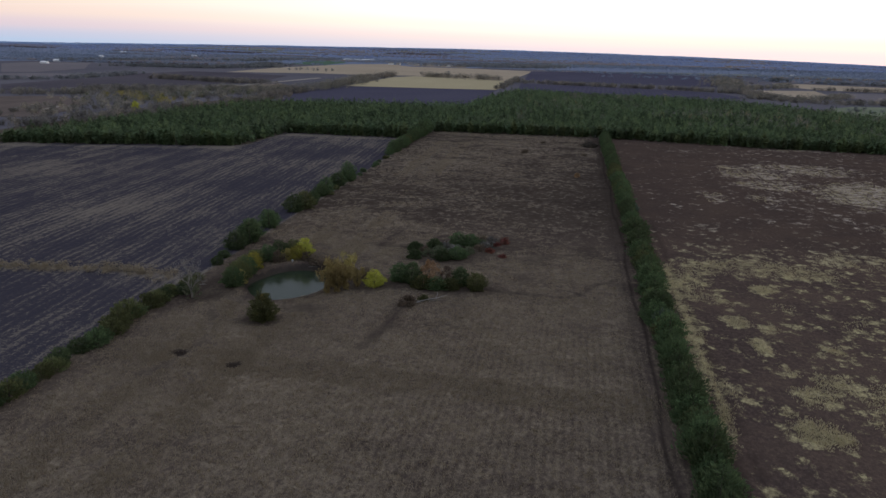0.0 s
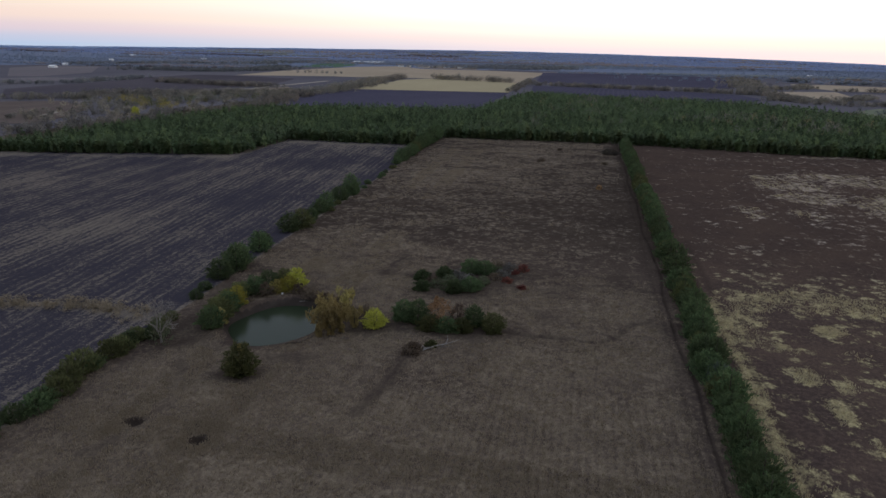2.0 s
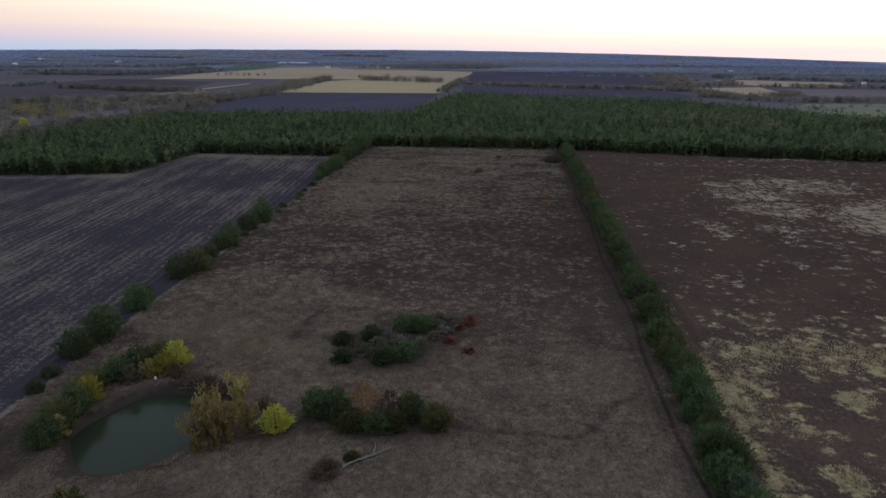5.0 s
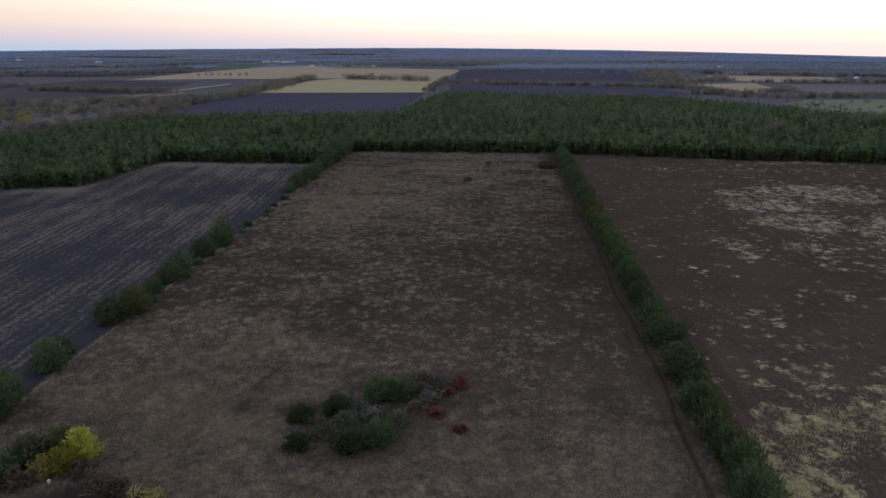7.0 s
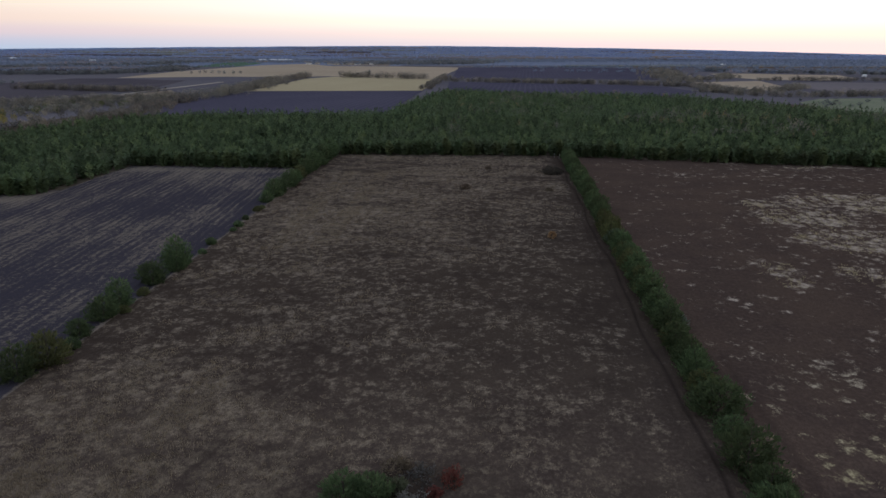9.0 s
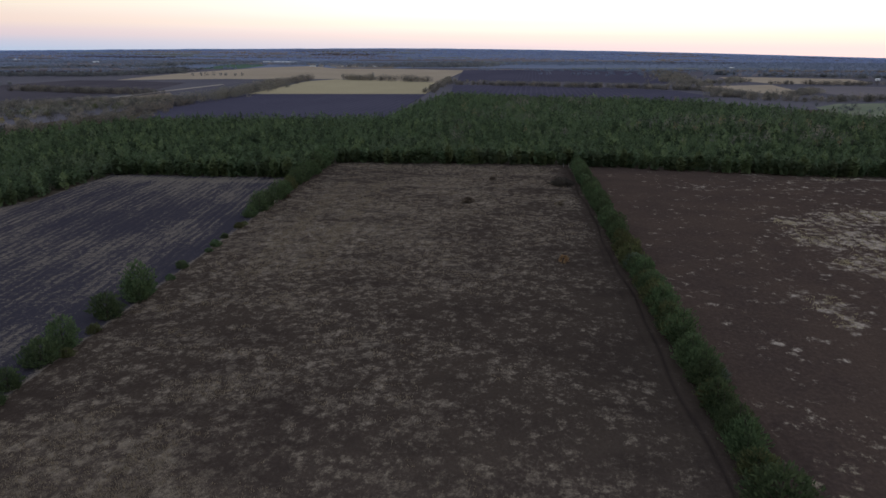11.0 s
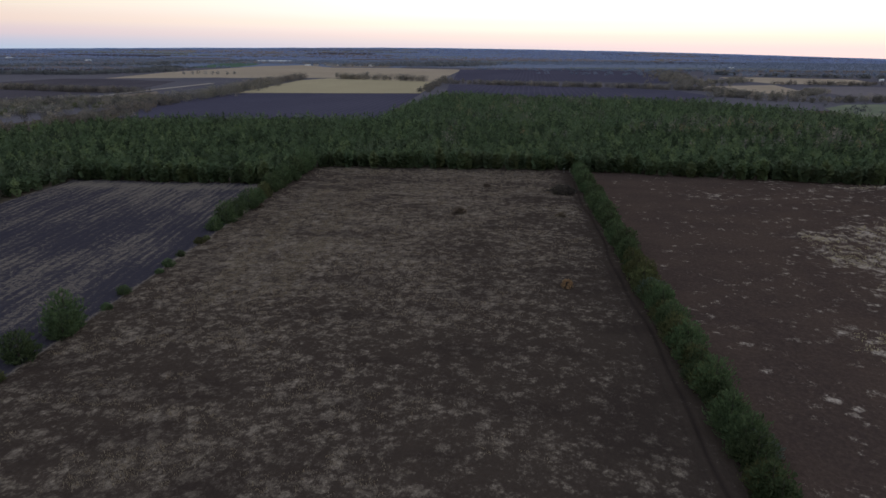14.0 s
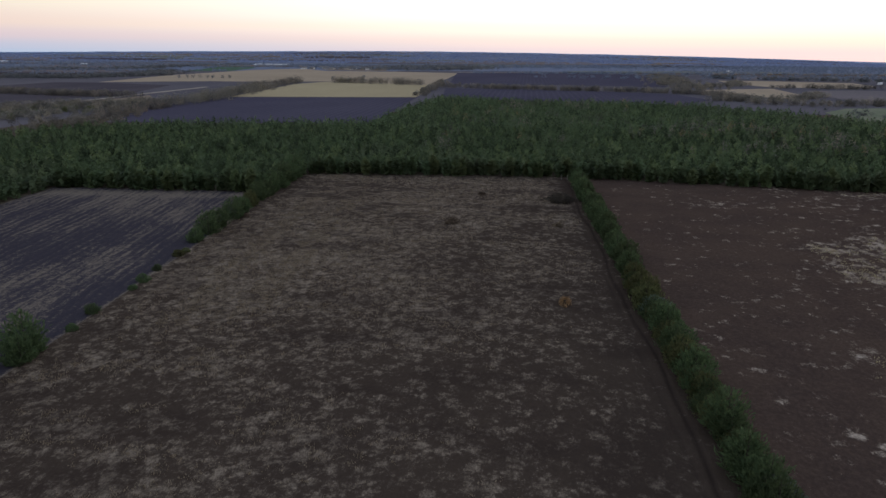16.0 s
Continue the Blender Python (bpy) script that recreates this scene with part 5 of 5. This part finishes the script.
# two pale posts where the hedgerow meets the pines
for x in (-1.2, 0.9):
    post = tagged(new("gate_post"), "short pale wooden post at the hedge end", "post", "gate posts")
    part("shaft", mesh_of("shaft", *tube([(0, 0, -0.3), (0, 0, 0.9), (0.02, 0, 1.5)], [0.14, 0.13, 0.12], 8), M_DEADWOOD), post)
    part("cap", mesh_of("cap", *tube([(0.02, 0, 1.5), (0.02, 0, 1.56), (0.02, 0, 1.6)], [0.15, 0.15, 0.05], 8), M_WHITE), post)
    set_at(post, x, 414.5, 0, 1, sink=0.0)


# ---- rank dry weeds in a strip across the ploughed land ----
sr = np.random.default_rng(19)
woods("dry_weeds", M_WEEDS, [(x, y + 2 * math.sin(x / 9)) for x, y in along([(-210, 131.5), (-87, 131)], 3.0, 420, sr)], 1.2, 1.1, 40, 0.22, "strip of rank golden brown weeds across ploughed soil", sr)


# ---- dry grass ----
def tufts(name, mat, ok, count, x0, x1, y0, y1, hgt, label, seed):
    """Tufts of straw blades where the growth is."""
    rng = np.random.default_rng(seed)
    ii = rng.integers(0, nv - 1, count * 30), rng.integers(0, nu - 1, count * 30)
    X, Y = gx[ii] + rng.uniform(-0.5, 0.5, count * 30), gv[ii] + rng.uniform(-0.5, 0.5, count * 30)
    keep = (X > x0) & (X < x1) & (Y > y0) & (Y < y1) & ok(ii, X, Y) & (dark[ii] < 0.3) & (rng.random(count * 30) < np.clip((pale[ii] - 0.40) * 2.5, 0.0, 1))
    X, Y = X[keep][:count], Y[keep][:count]
    k, per = len(X), 6
    Z = height(X, Y)
    c = np.repeat(np.stack([X, Y, Z], 1), per, 0) + np.concatenate([rng.normal(size=(k * per, 2)) * 0.3, np.zeros((k * per, 1))], 1)
    a = rng.uniform(0, 2 * np.pi, k * per)
    w = np.stack([np.cos(a), np.sin(a), 0 * a], 1) * rng.uniform(0.03, 0.08, k * per)[:, None]
    lean = np.stack([rng.normal(size=k * per) * 0.25, rng.normal(size=k * per) * 0.25, rng.uniform(0.6, 1.2, k * per)], 1) * hgt
    v = np.stack([c - w, c + w, c + lean], 1).reshape(-1, 3)
    return tagged(new(name, quads_mesh(name, v, mat, 3)), label, "grass", kind="stuff")


tufts("dry_grass", M_STRAW, lambda ii, X, Y: (gu[ii] > -84) & (gu[ii] < 7) & (pond_r(X, Y) > 1.25), 40000, -110, 20, 30, 416, 0.3, "pale clumps of dry straw grass on the pasture", 3)
tufts("dry_grass", M_STRAWY, lambda ii, X, Y: (gu[ii] > 12.5), 22000, 5, 130, 50, 400, 0.3, "yellowish clumps of dry grass on the weedy field", 4)


# ---- far buildings ----
def house(x, y, w, d, h, wall, roof, label, rz=0.0, name="house", category="house"):
    root = tagged(new(name), label, category, "far farmsteads")
    z = h
    part("wall", mesh_of("wall", [(-w, -d, -1), (w, -d, -1), (w, d, -1), (-w, d, -1), (-w, -d, z), (w, -d, z), (w, d, z), (-w, d, z), (-w, 0, z + 0.45 * d), (w, 0, z + 0.45 * d)],
                         [(0, 1, 5, 4), (1, 2, 6, 9, 5), (2, 3, 7, 6), (3, 0, 4, 8, 7)], wall), root)
    e, t = 0.4, 0.25
    rv = [(-w - e, -d - e, z - 0.2), (w + e, -d - e, z - 0.2), (w + e, 0, z + 0.45 * d + t), (-w - e, 0, z + 0.45 * d + t), (w + e, d + e, z - 0.2), (-w - e, d + e, z - 0.2)]
    rv += [(a, b, c + t) for a, b, c in rv]
    part("roof", mesh_of("roof", rv, [(0, 1, 2, 3), (3, 2, 4, 5), (6, 7, 8, 9), (9, 8, 10, 11), (0, 6, 7, 1), (4, 10, 11, 5)], roof), root)
    n = max(2, int(w / 2.5))
    for i in range(n):
        wx = -w + (i + 0.5) * 2 * w / n
        part("window", mesh_of("window", [(wx - 0.5, -d - 0.05, 1.0), (wx + 0.5, -d - 0.05, 1.0), (wx + 0.5, -d - 0.05, 2.2), (wx - 0.5, -d - 0.05, 2.2),
                                          (wx - 0.5, -d + 0.1, 1.0), (wx + 0.5, -d + 0.1, 1.0), (wx + 0.5, -d + 0.1, 2.2), (wx - 0.5, -d + 0.1, 2.2)],
                               [(0, 1, 2, 3), (4, 5, 1, 0), (3, 2, 6, 7), (5, 6, 2, 1), (0, 3, 7, 4)], M_ROOF), root)
    root.matrix_basis = pose(x, y, h1(x, y), 0, 0, rz)
    return root


br = np.random.default_rng(9)
for i in range(13):
    x, y = -585 + 15 * i + br.normal() * 6, 1965 + br.normal() * 26
    house(x, y, br.uniform(5, 9), br.uniform(4, 6), br.uniform(3, 4.5), M_WALL if i % 3 else M_WHITE, M_ROOF, "small farmhouse far off among trees", br.uniform(-20, 20))
for x, y, w, d, h in ((-1120, 1275, 7.5, 4.5, 2.8), (-1824, 2480, 12, 4, 2.5), (502, 1292, 2.6, 2.2, 1.8), (456, 1936, 6, 3, 2.2), (-1228, 1435, 6, 4, 3), (-1475, 1906, 6, 5, 3), (-1385, 2263, 9, 5, 3), (-834, 2402, 56, 5, 2.2)):
    house(x, y, w, d, h, M_WHITE, M_WHITE, "long white metal barn far off", 0, "barn", "barn")
fr = np.random.default_rng(15)
woods("farmstead_trees", M_HAZEWOOD, along([(-600, 2010), (-520, 1950), (-400, 1990)], 30, 60, fr), 7, 4, 40, 1.3, "trees among far farmhouses", fr)
woods("field_trees", M_MIDWOOD, [(-604 + 12 * i + fr.normal() * 2, 1326 + i + fr.normal() * 3) for i in range(8)] + [(-330, 1300), (-285, 1330)], 8, 4.2, 120, 0.7, "row of dark trees in a stubble field", fr)
